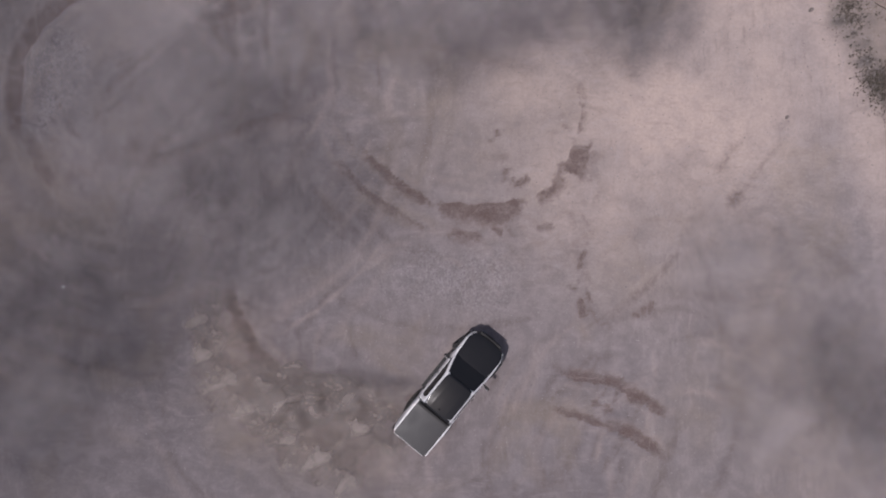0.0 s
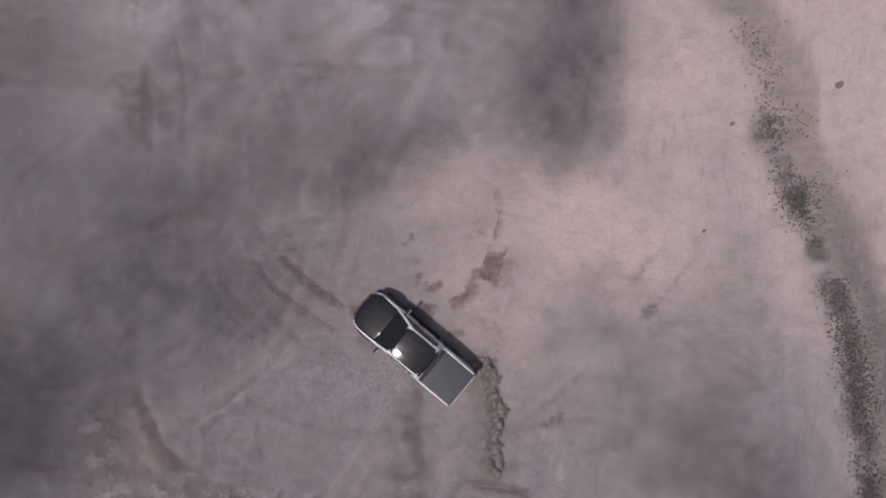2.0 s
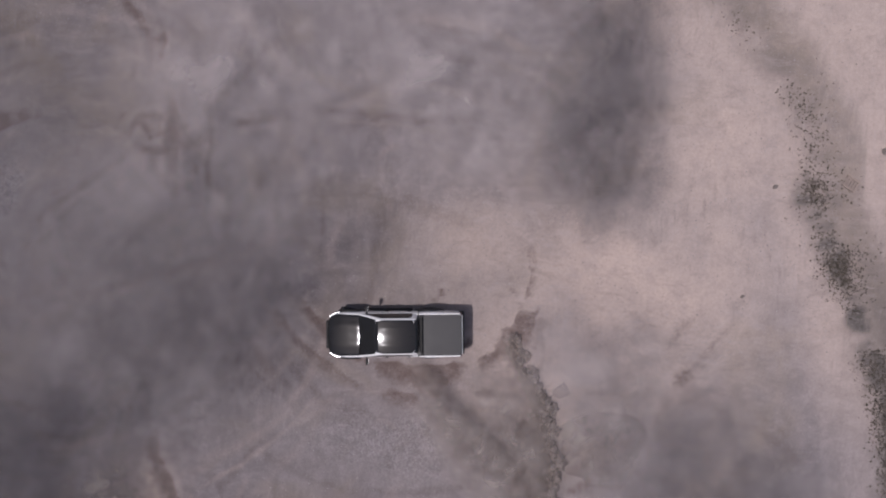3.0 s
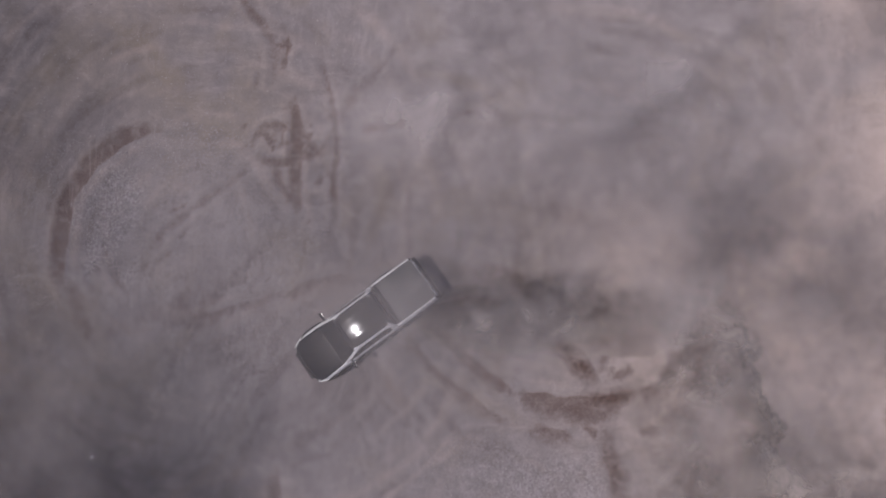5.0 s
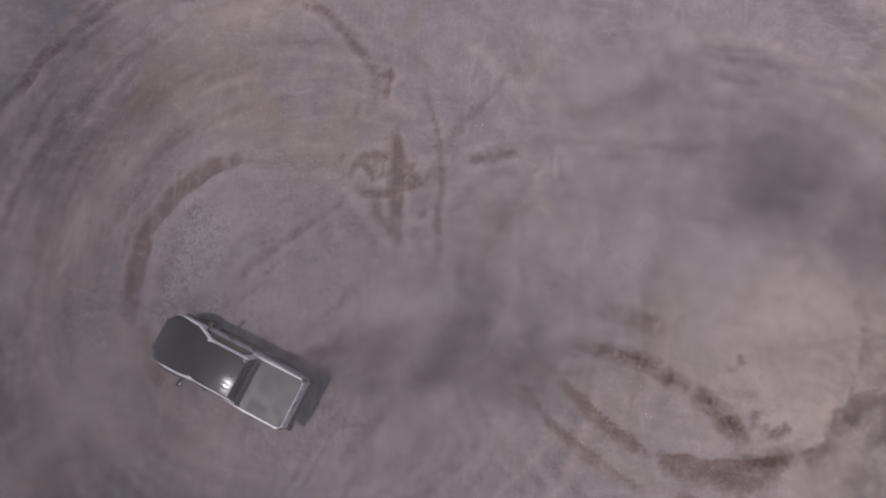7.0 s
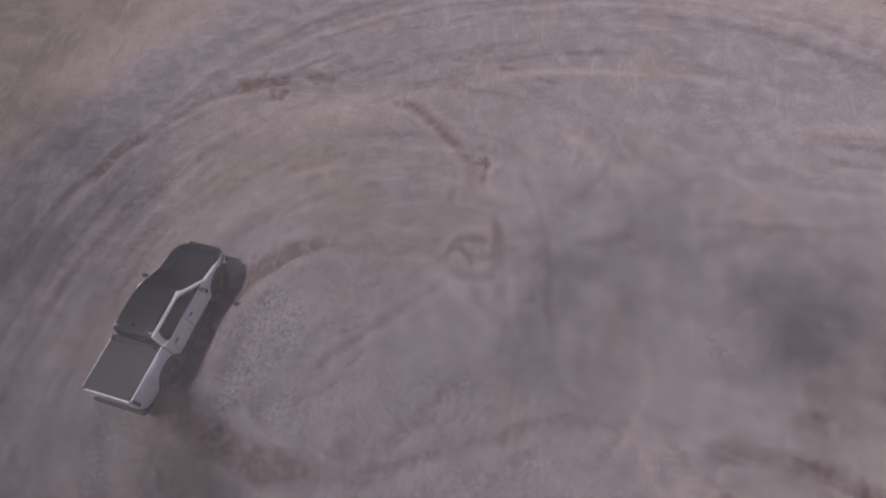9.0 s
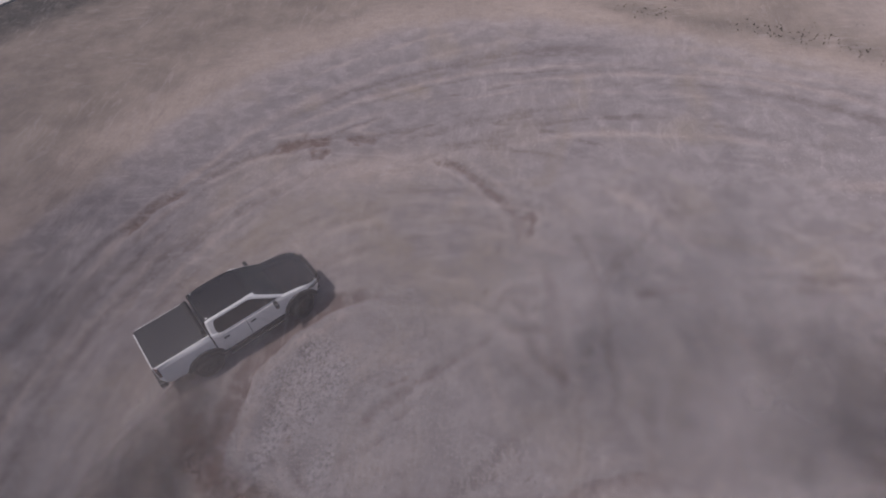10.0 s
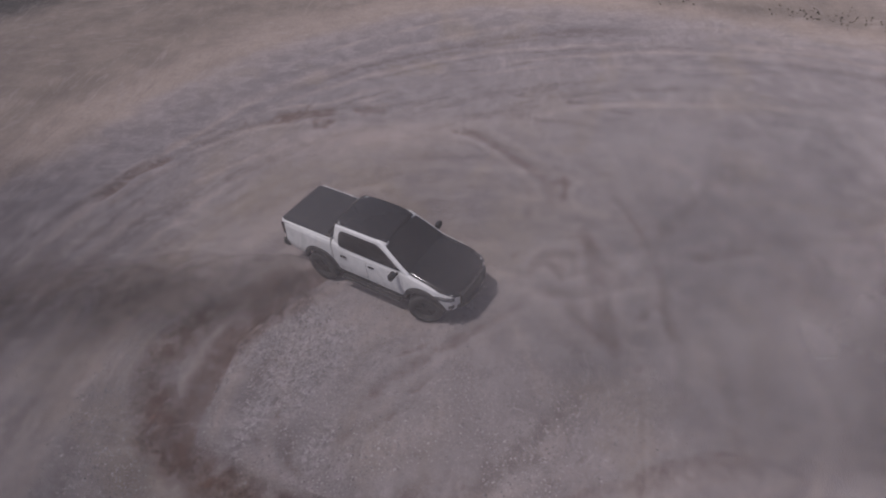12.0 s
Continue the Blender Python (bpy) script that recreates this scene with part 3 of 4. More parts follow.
def shell(x0, x1, crown):
    xs = sorted({x0, x1, *np.linspace(x0, x1, 22)})
    rings = []
    for x in xs:
        s = section(x, crown)
        rings.append([(x, y, z) for y, z in s] + [(x, -y, z) for y, z in s[-2:0:-1]])
    return loft(rings)


def cut_arches(bm, centres, radius):
    """Takes the wheel arches out of a body shell."""
    me = bpy.data.meshes.new("arch")
    bmesh.ops.recalc_face_normals(bm, faces=bm.faces)
    bm.to_mesh(me)
    bm.free()
    body = new("arch", me)
    tools = []
    for x in centres:
        for side in (1, -1):
            c = bmesh.new()
            bmesh.ops.create_cone(c, cap_ends=True, segments=36, radius1=radius, radius2=radius, depth=0.5)
            tm = bpy.data.meshes.new("arch_tool")
            c.to_mesh(tm)
            c.free()
            tool = new("arch_tool", tm)
            tool.matrix_world = pose(x, side * 0.88, 0.42, 90)
            tools.append(tool)
            m = body.modifiers.new("arch", "BOOLEAN")
            m.operation, m.solver, m.object = "DIFFERENCE", "EXACT", tool
    bpy.context.view_layer.update()
    done = bmesh.new()
    done.from_mesh(body.evaluated_get(bpy.context.evaluated_depsgraph_get()).to_mesh())
    for ob in (body, *tools):
        bpy.data.objects.remove(ob)
    return done


# height, back, windscreen line, half width of the cabin
CABIN = [(1.13, -0.94, 1.44, 0.825), (1.30, -0.935, 1.19, 0.795), (1.46, -0.925, 0.95, 0.755), (1.61, -0.91, 0.73, 0.708), (1.73, -0.885, 0.57, 0.665), (1.78, -0.82, 0.43, 0.60)]


def cabin_at(z):
    return [float(np.interp(z, [c[0] for c in CABIN], [c[k] for c in CABIN])) for k in (1, 2, 3)]


def cabin_shell():
    rings = []
    for z, xb, xf, hw in CABIN:
        r = 0.10
        pts = []
        for cx, cy, a0 in ((xf - r, hw - r, 0), (xb + r, hw - r, 90), (xb + r, -hw + r, 180), (xf - r, -hw + r, 270)):
            pts += [(cx + r * math.cos(radians(a0 + k * 22.5)), cy + r * math.sin(radians(a0 + k * 22.5)), z) for k in range(5)]
        rings.append(pts)
    return loft(rings)


def side_pane(x0, x1, z0, z1, side, lean=0.0):
    """A pane on the cabin's side with softly rounded corners; x1 None follows the windscreen pillar."""
    grid = []
    for z in np.linspace(z0, z1, 9):
        xb, xf, hw = cabin_at(z)
        low, top = math.exp(-(z - z0) / 0.05), math.exp(-(z1 - z) / 0.045)
        a = x0 + lean * (z - z0) + (0.09 * low + 0.08 * top if lean else 0)
        b = x1 if x1 is not None else xf - 0.16 - 0.10 * top
        grid.append([(x, side * (hw + 0.010), z) for x in np.linspace(a, b, 8)])
    return slab(grid, 0.03, (0, side, 0))


def face_pane(front, z0, z1, inset):
    grid = []
    for z in np.linspace(z0, z1, 6):
        xb, xf, hw = cabin_at(z)
        x = xf + 0.012 if front else xb - 0.010
        grid.append([(x + (0.03 if front else -0.01) * (1 - (v / 1.0) ** 2), v * (hw - inset), z) for v in np.linspace(-1, 1, 9)])
    return slab(grid, 0.03, (1 if front else -1, 0, 0))


def body_panel(x0, x1, z0, z1, side, proud=0.008, nx=7, nz=6):
    grid = [[(x, side * (side_y(x, z) + proud), z) for x in np.linspace(x0, x1, nx)] for z in np.linspace(z0, z1, nz)]
    return slab(grid, 0.03, (0, side, 0))


def top_panel(x0, x1, f, lift, crown=0.05, ridges=False, nx=14):
    grid = []
    for x in np.linspace(x0, x1, nx):
        w, _, zs = station(x)
        row = []
        wide = f + (0.93 - f) * (min(1, max(0, (x - 1.8) / 0.35)) if ridges else 0)
        for v in np.linspace(-1, 1, 17):
            y = v * wide * w
            z = zs + max(0, crown * (1 - (wide * v / 0.895) ** 2)) + lift - float(np.interp(abs(v) * wide, (0.895, 0.945, 0.975, 1.015), (0, 0.03, 0.07, 0.12)))
            if ridges:
                z += 0.010 * math.exp(-((abs(v) - 0.52) / 0.10) ** 2) * min(1, (x - x0) * 4)
            row.append((x, y, z))
        grid.append(row)
    return slab(grid, 0.03, (0, 0, 1))


def arc_flare(x, side):
    """A black flare round a wheel arch."""
    rings = []
    for k in range(19):
        a = radians(10 + 160 * k / 18)
        c, s = math.cos(a), math.sin(a)
        zz = 0.42 + 0.50 * s
        y = side_y(x + 0.5 * c, max(0.56, min(1.1, zz)))
        rings.append([(x + r * c, side * (y + o), 0.42 + r * s) for r, o in ((0.455, -0.06), (0.455, 0.055), (0.49, 0.072), (0.565, 0.040), (0.58, -0.02))])
    return loft(rings)


LIFT, HUB = 0.085, 0.352  # the body stands high on its springs


def build_wheel(truck, x, side):
    hub = new("wheel", None)
    hub.parent = truck
    profile = [(0.25, -0.13), (0.36, -0.15), (0.41, -0.135), (0.432, -0.08), (0.437, 0.0), (0.432, 0.08), (0.41, 0.135), (0.36, 0.15), (0.25, 0.13)]
    rings = []
    for k in range(48):
        a = 2 * math.pi * k / 48
        bite = 0.010 if k % 2 else 0.0
        rings.append([((r - (bite if r > 0.4 else 0)) * math.cos(a), y, (r - (bite if r > 0.4 else 0)) * math.sin(a)) for r, y in profile])
    bm = loft(rings + rings[:1], caps=False)
    bmesh.ops.remove_doubles(bm, verts=bm.verts, dist=1e-5)
    part("tyre", bm, RUBBER, hub, "dusty black off-road tyre", smooth=True)
    bm = bmesh.new()
    bmesh.ops.create_cone(bm, cap_ends=True, segments=40, radius1=0.245, radius2=0.245, depth=0.10, matrix=pose(0, side * 0.02, 0, 90))
    for k in range(6):
        spoke = box(0.20, 0.035, 0.055, (0.13, 0, 0), 0.008)
        tmp = bpy.data.meshes.new("spoke")
        spoke.to_mesh(tmp)
        spoke.free()
        n0 = len(bm.verts)
        bm.from_mesh(tmp)
        bm.verts.ensure_lookup_table()
        bmesh.ops.transform(bm, matrix=pose(0, side * 0.085, 0, 0, 60 * k, 0), verts=bm.verts[n0:])
    part("rim", bm, RIM, hub, "dark alloy rim with six spokes")
    hub.location = (x, side * 0.785, HUB)
    return hub


def build_truck():
    truck = tagged(new("pickup_truck", None), "white double-cab pickup with black bonnet, roof and bed cover, drifting", "pickup truck")
    part("body", cut_arches(shell(-0.925, 2.57, 0.05), [1.72], 0.47), WHITE, truck, "white painted front body")
    part("cargo_bed", cut_arches(shell(-2.60, -0.965, 0.0), [-1.365], 0.47), WHITE, truck, "white painted cargo bed")
    part("cabin", cabin_shell(), WHITE, truck, "white cabin frame")
    part("bonnet", top_panel(1.10, 2.555, 0.875, 0.012, ridges=True), BLACK, truck, "gloss black bonnet", smooth=True)
    # roof with shallow ribs
    grid = []
    for x in np.linspace(-0.925, 0.61, 17):
        hw = 0.615 - 0.05 * max(0, (x - 0.38) / 0.2) - 0.02 * max(0, (-0.8 - x) / 0.13)
        zx = 1.806 - 0.045 * ((x + 0.18) / 0.72) ** 2
        rib = min(1, max(0, (x + 0.85) * 6)) * min(1, max(0, (0.45 - x) * 6))
        grid.append([(x, v * hw, zx + 0.03 * (1 - v * v) + 0.003 * rib * math.exp(-((abs(v) - 0.55) / 0.09) ** 2)) for v in np.linspace(-1, 1, 33)])
    part("roof", slab(grid, 0.04, (0, 0, 1)), BLACK, truck, "gloss black roof panel", smooth=True)
    part("windscreen", face_pane(True, 1.19, 1.77, 0.055), GLASS, truck, "dark tinted windscreen")
    part("rear_window", face_pane(False, 1.16, 1.72, 0.055), GLASS, truck, "dark tinted rear window")
    for side in (1, -1):
        part("side_window", side_pane(-0.76, 0.02, 1.235, 1.68, side, 0.12), GLASS, truck, "dark tinted side window")
        part("side_window", side_pane(0.06, None, 1.235, 1.68, side), GLASS, truck, "dark tinted side window")
        part("door_pillar", side_pane(0.012, 0.068, 1.24, 1.675, side), GLASS, truck, "black door pillar trim")
        for x0, x1 in ((-0.74, 0.08), (0.10, 1.16)):
            door = part("door", body_panel(x0, x1, 0.50, 1.15, side), WHITE, truck, "white door")
            handle = box(0.17, 0.035, 0.035, (x0 + 0.16, side * (side_y(x0 + 0.16, 1.02) + 0.03), 1.02), 0.008)
            part("door_handle", handle, PLASTIC, door, "black door handle")
        part("door_seam", body_panel(0.082, 0.098, 0.50, 1.15, side, 0.003, 3), PLASTIC, truck, "dark gap between the doors")
        part("sill", body_panel(-0.88, 1.27, 0.39, 0.49, side, 0.012), PLASTIC, truck, "black strip along the lower sill")
        step = box(1.75, 0.13, 0.05, (0.18, side * 0.90, 0.35), 0.015)
        part("side_step", step, PLASTIC, truck, "black side step")
        mirror = box(0.11, 0.21, 0.16, (1.00, side * 1.01, 1.21), 0.035)
        mirror_ob = part("wing_mirror", mirror, PLASTIC, truck, "black wing mirror", smooth=True)
        part("mirror_arm", box(0.06, 0.14, 0.04, (1.02, side * 0.88, 1.17), 0.01), PLASTIC, mirror_ob)
        part("mirror_glass", box(0.006, 0.16, 0.12, (0.942, side * 1.01, 1.21)), CHROME, mirror_ob, "mirror glass")
        part("fender_flare", arc_flare(1.72, side), PLASTIC, truck, "black plastic fender flare")
        part("fender_flare", arc_flare(-1.365, side), PLASTIC, truck, "black plastic fender flare")
        grid = []
        for z in np.linspace(0.78, 0.88, 4):
            grid.append([(x, side * (station(x)[0] * 0.99 + 0.008), z + 0.03 + 0.08 * (2.46 - x)) for x in np.linspace(2.05, 2.46, 8)])
        lamp = part("headlight", slab(grid, 0.03, (0, side, 0)), LAMP, truck, "clear swept-back headlight")
        strip = [[(x, side * (station(x)[0] * 0.99 + 0.014), z + 0.03 + 0.08 * (2.46 - x)) for x in np.linspace(2.12, 2.44, 8)] for z in (0.785, 0.80)]
        part("lamp_strip", slab(strip, 0.01, (0, side, 0)), RIM, lamp, "metallic lamp strip")
        part("fog_light", box(0.10, 0.15, 0.12, (2.385, side * 0.715, 0.62), 0.03), PLASTIC, truck, "black fog light pocket")
        part("tail_light", box(0.09, 0.11, 0.36, (-2.54, side * 0.775, 1.12), 0.02), RED, truck, "red tail light")
        part("bed_rail", box(1.56, 0.05, 0.04, (-1.75, side * 0.79, 1.355), 0.012), WHITE, truck, "white bed side rail")
        leg = box(0.07, 0.06, 0.17, (-1.08, side * 0.66, 1.43), 0.015, pose(0, 0, 0, 0, 18))
        part("sports_bar_leg", leg, PLASTIC, truck, "black sports bar leg")
    part("sports_bar", box(0.07, 1.32, 0.05, (-1.06, 0, 1.52), 0.02), PLASTIC, truck, "black sports bar behind the cabin")
    grid = []
    for x in np.linspace(-2.585, -0.985, 24):
        grid.append([(x, v * (0.768 - 0.08 * max(0, (-2.42 - x) / 0.2) ** 2.5), 1.400 + 0.012 * (1 - v * v)) for v in np.linspace(-1, 1, 9)])
    cover = part("bed_cover", slab(grid, 0.04, (0, 0, 1)), COVER, truck, "matt dark grey roll-up bed cover")
    part("cover_canister", box(0.16, 1.54, 0.05, (-1.06, 0, 1.415), 0.015), PLASTIC, cover, "black roller housing")
    part("tailgate", box(0.04, 1.46, 0.56, (-2.60, 0, 1.06), 0.012), WHITE, truck, "white tailgate")
    part("tailgate_handle", box(0.03, 0.24, 0.06, (-2.625, 0, 1.18), 0.01), PLASTIC, truck, "black tailgate handle")
    part("rear_bumper", box(0.20, 1.66, 0.20, (-2.61, 0, 0.60), 0.04), PLASTIC, truck, "black rear bumper")
    rings = []
    for y in np.linspace(-0.60, 0.60, 17):
        f = abs(y) / 0.86
        x = 2.62 - 0.46 * f ** 2.6
        rings.append([(x - 0.22, y, 0.42), (x - 0.02, y, 0.42), (x + 0.02, y, 0.50), (x + 0.01, y, 0.60), (x - 0.22, y, 0.62)])
    part("front_bumper", loft(rings), PLASTIC, truck, "black front bumper")
    grille = part("grille", box(0.10, 1.06, 0.36, (2.55, 0, 0.74), 0.03), PLASTIC, truck, "black front grille")
    for k in range(4):
        part("grille_bar", box(0.03, 0.86, 0.018, (2.597, 0, 0.63 + 0.055 * k), 0.005), PLASTIC, grille)
    bm = bmesh.new()
    bmesh.ops.create_cone(bm, cap_ends=True, segments=10, radius1=0.022, radius2=0.008, depth=0.12, matrix=pose(-0.70, 0.0, 1.89))
    part("antenna", bm, PLASTIC, truck, "black roof antenna")
    part("chassis", box(4.7, 1.0, 0.22, (-0.05, 0, 0.47), 0.03), PLASTIC, truck, "dark chassis")
    wheels = [(build_wheel(truck, x, side), x, side) for x in (1.72, -1.365) for side in (1, -1)]
    return truck, wheels


TRUCK, WHEELS = build_truck()


# ---- dust and smoke in rigid pieces ----
def billow(name, parent, rx, ry, rise, material, seed, at=(0, 0, 0), turn=0.0, trail=False):
    """One domed, lumpy sheet of dust, dense in the middle and fading outwards."""
    n = 56
    u, v = np.meshgrid(np.linspace(-1, 1, n), np.linspace(-1, 1, n))
    s = 31.0 * seed
    bend = 0.25 * (value_noise(u, v, 1.6, 2, s) - 0.5)
    d = np.hypot(u + bend, v - bend)
    if trail:
        d = np.hypot(u * 0.98, v / (0.30 + 0.62 * np.clip((1 - u) / 2, 0, 1)))
        d = d + 0.35 * (value_noise(u, v, 2.4, 3, s) - 0.5)
    lump = value_noise(u, v, 2.1, 4, s + 7)
    dens = np.clip(1.12 - d - 0.55 * (lump - 0.5), 0, 1)
    dens = dens * dens * (3 - 2 * dens)
    dens *= np.clip(6 * (1 - np.maximum(abs(u), abs(v))), 0, 1)
    z = rise * np.clip(1 - d * d, 0, 1) * (0.7 + 0.6 * value_noise(u, v, 1.7, 3, s + 3))
    co = np.stack([u * rx, v * ry, z], -1).reshape(-1, 3)
    idx = np.arange(n * n).reshape(n, n)
    quads = np.stack([idx[:-1, :-1], idx[:-1, 1:], idx[1:, 1:], idx[1:, :-1]], -1).reshape(-1, 4)
    keep = dens.ravel()[quads].max(1) > 0.004
    me = mesh_of(name, co, quads[keep].tolist(), material, True)
    me.attributes.new("thickness", "FLOAT", "POINT").data.foreach_set("value", dens.ravel().astype(np.float32))
    ob = new(name, me)
    ob.parent = parent
    ob.matrix_basis = pose(*at, 0, 0, turn)
    return ob


def cloud(name, label, pieces):
    thing = tagged(new(name, None), label, "dust cloud")
    for rx, ry, rise, material, seed, at, turn, trail in pieces:
        billow("billow", thing, rx, ry, rise, material, seed, at, turn, trail)
    return thing


CLOUDS = {
    "north": cloud("smoke_cloud", "pale grey dust haze blown across the tracks", [
        (6.5, 5.5, 0.25, SMOKE_PALE, 7, (2.0, 0, 1.2), 0, False), (6.0, 5.5, 0.25, SMOKE_PALE, 8, (-6.0, 1.0, 1.55), 30, False)]),
    "east": cloud("smoke_cloud", "soft ragged dust haze over the open gravel", [
        (6.0, 5.0, 0.25, SMOKE_THIN, 15, (0, 0, 1.95), 20, False), (5.0, 4.2, 0.25, SMOKE_THIN, 16, (-2.5, 4.5, 2.3), -20, False), (2.8, 2.0, 0.2, SMOKE_DARK, 17, (-0.5, 1.5, 2.65), 35, False), (3.4, 2.8, 0.2, SMOKE_DARK, 18, (2.6, -1.4, 3.0), 10, False)]),
    "left": cloud("smoke_cloud", "grey smoke hanging low over the yard", [
        (6.6, 6.4, 0.35, SMOKE_DARK, 3, (1.0, 1.0, 2.9), 25, False), (6.0, 5.0, 0.3, SMOKE_DARK, 4, (-5.0, -4.0, 3.4), -20, False)]),
    # coloured dark to include the smoke's self-shadow
    "dark": cloud("smoke_cloud", "tyre smoke drifting over the gravel, its shade coloured dark grey", [
        (3.0, 3.8, 0.45, SMOKE_CORE, 1, (0.5, 0.0, 3.7), -10, False), (2.4, 4.2, 0.4, SMOKE_CORE, 2, (1.4, 4.2, 4.3), -12, False)]),
    "wisp": cloud("smoke_cloud", "small torn grey smoke puffs breaking up", [
        (2.6, 2.2, 0.3, SMOKE_DARK, 21, (0, 0, 6.0), 15, False), (1.7, 2.0, 0.25, SMOKE_DARK, 22, (1.9, 1.2, 6.5), -30, False), (2.0, 1.5, 0.25, SMOKE_DARK, 23, (-2.3, -0.9, 6.4), 10, False)]),
    # haze widened with dark sheets so that the yard's left side dims
    "west": cloud("smoke_cloud", "wide brownish-grey dust haze, spread to dim the yard's left side", [
        (8.0, 10.0, 0.35, SMOKE_DARK, 5, (0, -3.0, 4.9), 10, False), (7.0, 8.0, 0.3, SMOKE_DARK, 6, (-1.0, 9.0, 5.4), -10, False)]),
    "veil": cloud("smoke_cloud", "thin grey dust veil over the drifting pickup", [
        (10.0, 8.0, 0.3, SMOKE_VEIL, 12, (0, 0, 3.2), 0, False), (6.0, 4.0, 0.25, SMOKE_THIN, 13, (7.5, 0.5, 2.75), 20, False)]),
}
PLUMES = {
    "early": cloud("dust_plume", "beige dust rolling off the sliding rear wheels", [(2.6, 1.7, 0.5, DUST_BEIGE, 9, (-2.2, 0.0, 0.28), 0, True), (3.6, 2.1, 0.5, DUST_BEIGE, 14, (-4.6, -0.4, 0.45), 8, True)]),
    "late": cloud("dust_plume", "brown dust thrown up behind the rear wheels", [(3.4, 1.9, 0.6, SMOKE_BROWN, 9, (-3.0, 0.0, 0.30), 0, True), (4.6, 2.4, 0.5, SMOKE_BROWN, 14, (-5.6, -0.5, 0.45), -6, True)]),
}


def dust_dome(parent, x, y, r, rise, seed, crisp=0.0, material=DUST_LUMP):
    """One rolling lump of dust: a ridged dome, sharp on the side that crisp (degrees) names, melting away on the other."""
    n, m = 40, 14
    a, q = np.meshgrid(np.linspace(0, 2 * math.pi, n, endpoint=False), np.linspace(0, 1, m))
    u, v = np.cos(a), np.sin(a)
    rim = 0.5 + 1.0 * value_noise(u + 5, v + 5, 2.6, 4, 17.0 * seed)
    lumps = value_noise(q * u * 1.6 + 9, q * v * 1.6 + 9, 1.8, 4, 23.0 * seed)
    way = 0.5 + 0.5 * np.cos(a - radians(crisp))
    rim = rim * (1 + 1.5 * (1 - way) ** 2)
    z = rise * (1 - q ** (2.2 + 2.6 * way)) * (0.45 + 1.1 * lumps) * (0.35 + 0.65 * way)
    dens = np.clip((1 - q) / (0.85 - 0.74 * way), 0, 1) * np.clip(0.25 + 0.95 * way + 0.5 * (1 - q), 0, 1)
    co = np.stack([q * rim * r * u, q * rim * r * v, z], -1).reshape(-1, 3)
    idx = np.arange(n * m).reshape(m, n)
    nxt = np.roll(idx, -1, axis=1)
    quads = np.stack([idx[:-1], nxt[:-1], nxt[1:], idx[1:]], -1).reshape(-1, 4)
    me = mesh_of("billow", co, quads.tolist(), material, True)
    me.attributes.new("thickness", "FLOAT", "POINT").data.foreach_set("value", dens.ravel().astype(np.float32))
    ob = new("billow", me)
    ob.parent = parent
    ob.matrix_basis = pose(x, y, 0.03, 0, 0, 0)


def soil_strip(label, points, width, seed, power=1.0):
    """A ragged low band of loose soil along a line."""
    p = curve_points(points, 0.12)
    way = np.gradient(p, axis=0)
    way /= np.linalg.norm(way, axis=1)[:, None] + 1e-9
    across = np.linspace(-1, 1, 17)
    x = p[:, None, 0] - way[:, None, 1] * across * width * 1.5
    y = p[:, None, 1] + way[:, None, 0] * across * width * 1.5
    x, y = x + 0.22 * (value_noise(x, y, 1.5, 3, seed) - 0.5), y + 0.22 * (value_noise(x, y, 1.5, 3, seed + 9) - 0.5)
    f = np.linspace(0, 1, len(p))[:, None]
    ragged = 0.55 + 0.95 * value_noise(x, y, 1.1, 4, seed + 3)
    dens = np.clip((ragged - abs(across)) * 1.25, 0, 1) * np.clip(np.minimum(f, 1 - f) * max(3.0, 0.9 * len(p) / 8), 0, 1) * power
    ground = np.array([[height_at(a, b) for a, b in zip(r, t)] for r, t in zip(x, y)])
    z = ground + 0.035 + 0.05 * dens * value_noise(x, y, 2.5, 3, seed + 5)
    h, w = x.shape
    idx = np.arange(h * w).reshape(h, w)
    quads = np.stack([idx[:-1, :-1], idx[:-1, 1:], idx[1:, 1:], idx[1:, :-1]], -1).reshape(-1, 4)
    me = mesh_of("loose_soil", np.stack([x, y, z], -1).reshape(-1, 3), quads.tolist(), LOOSE_SOIL, True)
    me.attributes.new("thickness", "FLOAT", "POINT").data.foreach_set("value", dens.ravel().astype(np.float32))
    return tagged(new("loose_soil", me), label, "soil", group="soil thrown up by the tyres")


FRESH = "dark brown loose soil freshly churned by the tyres"
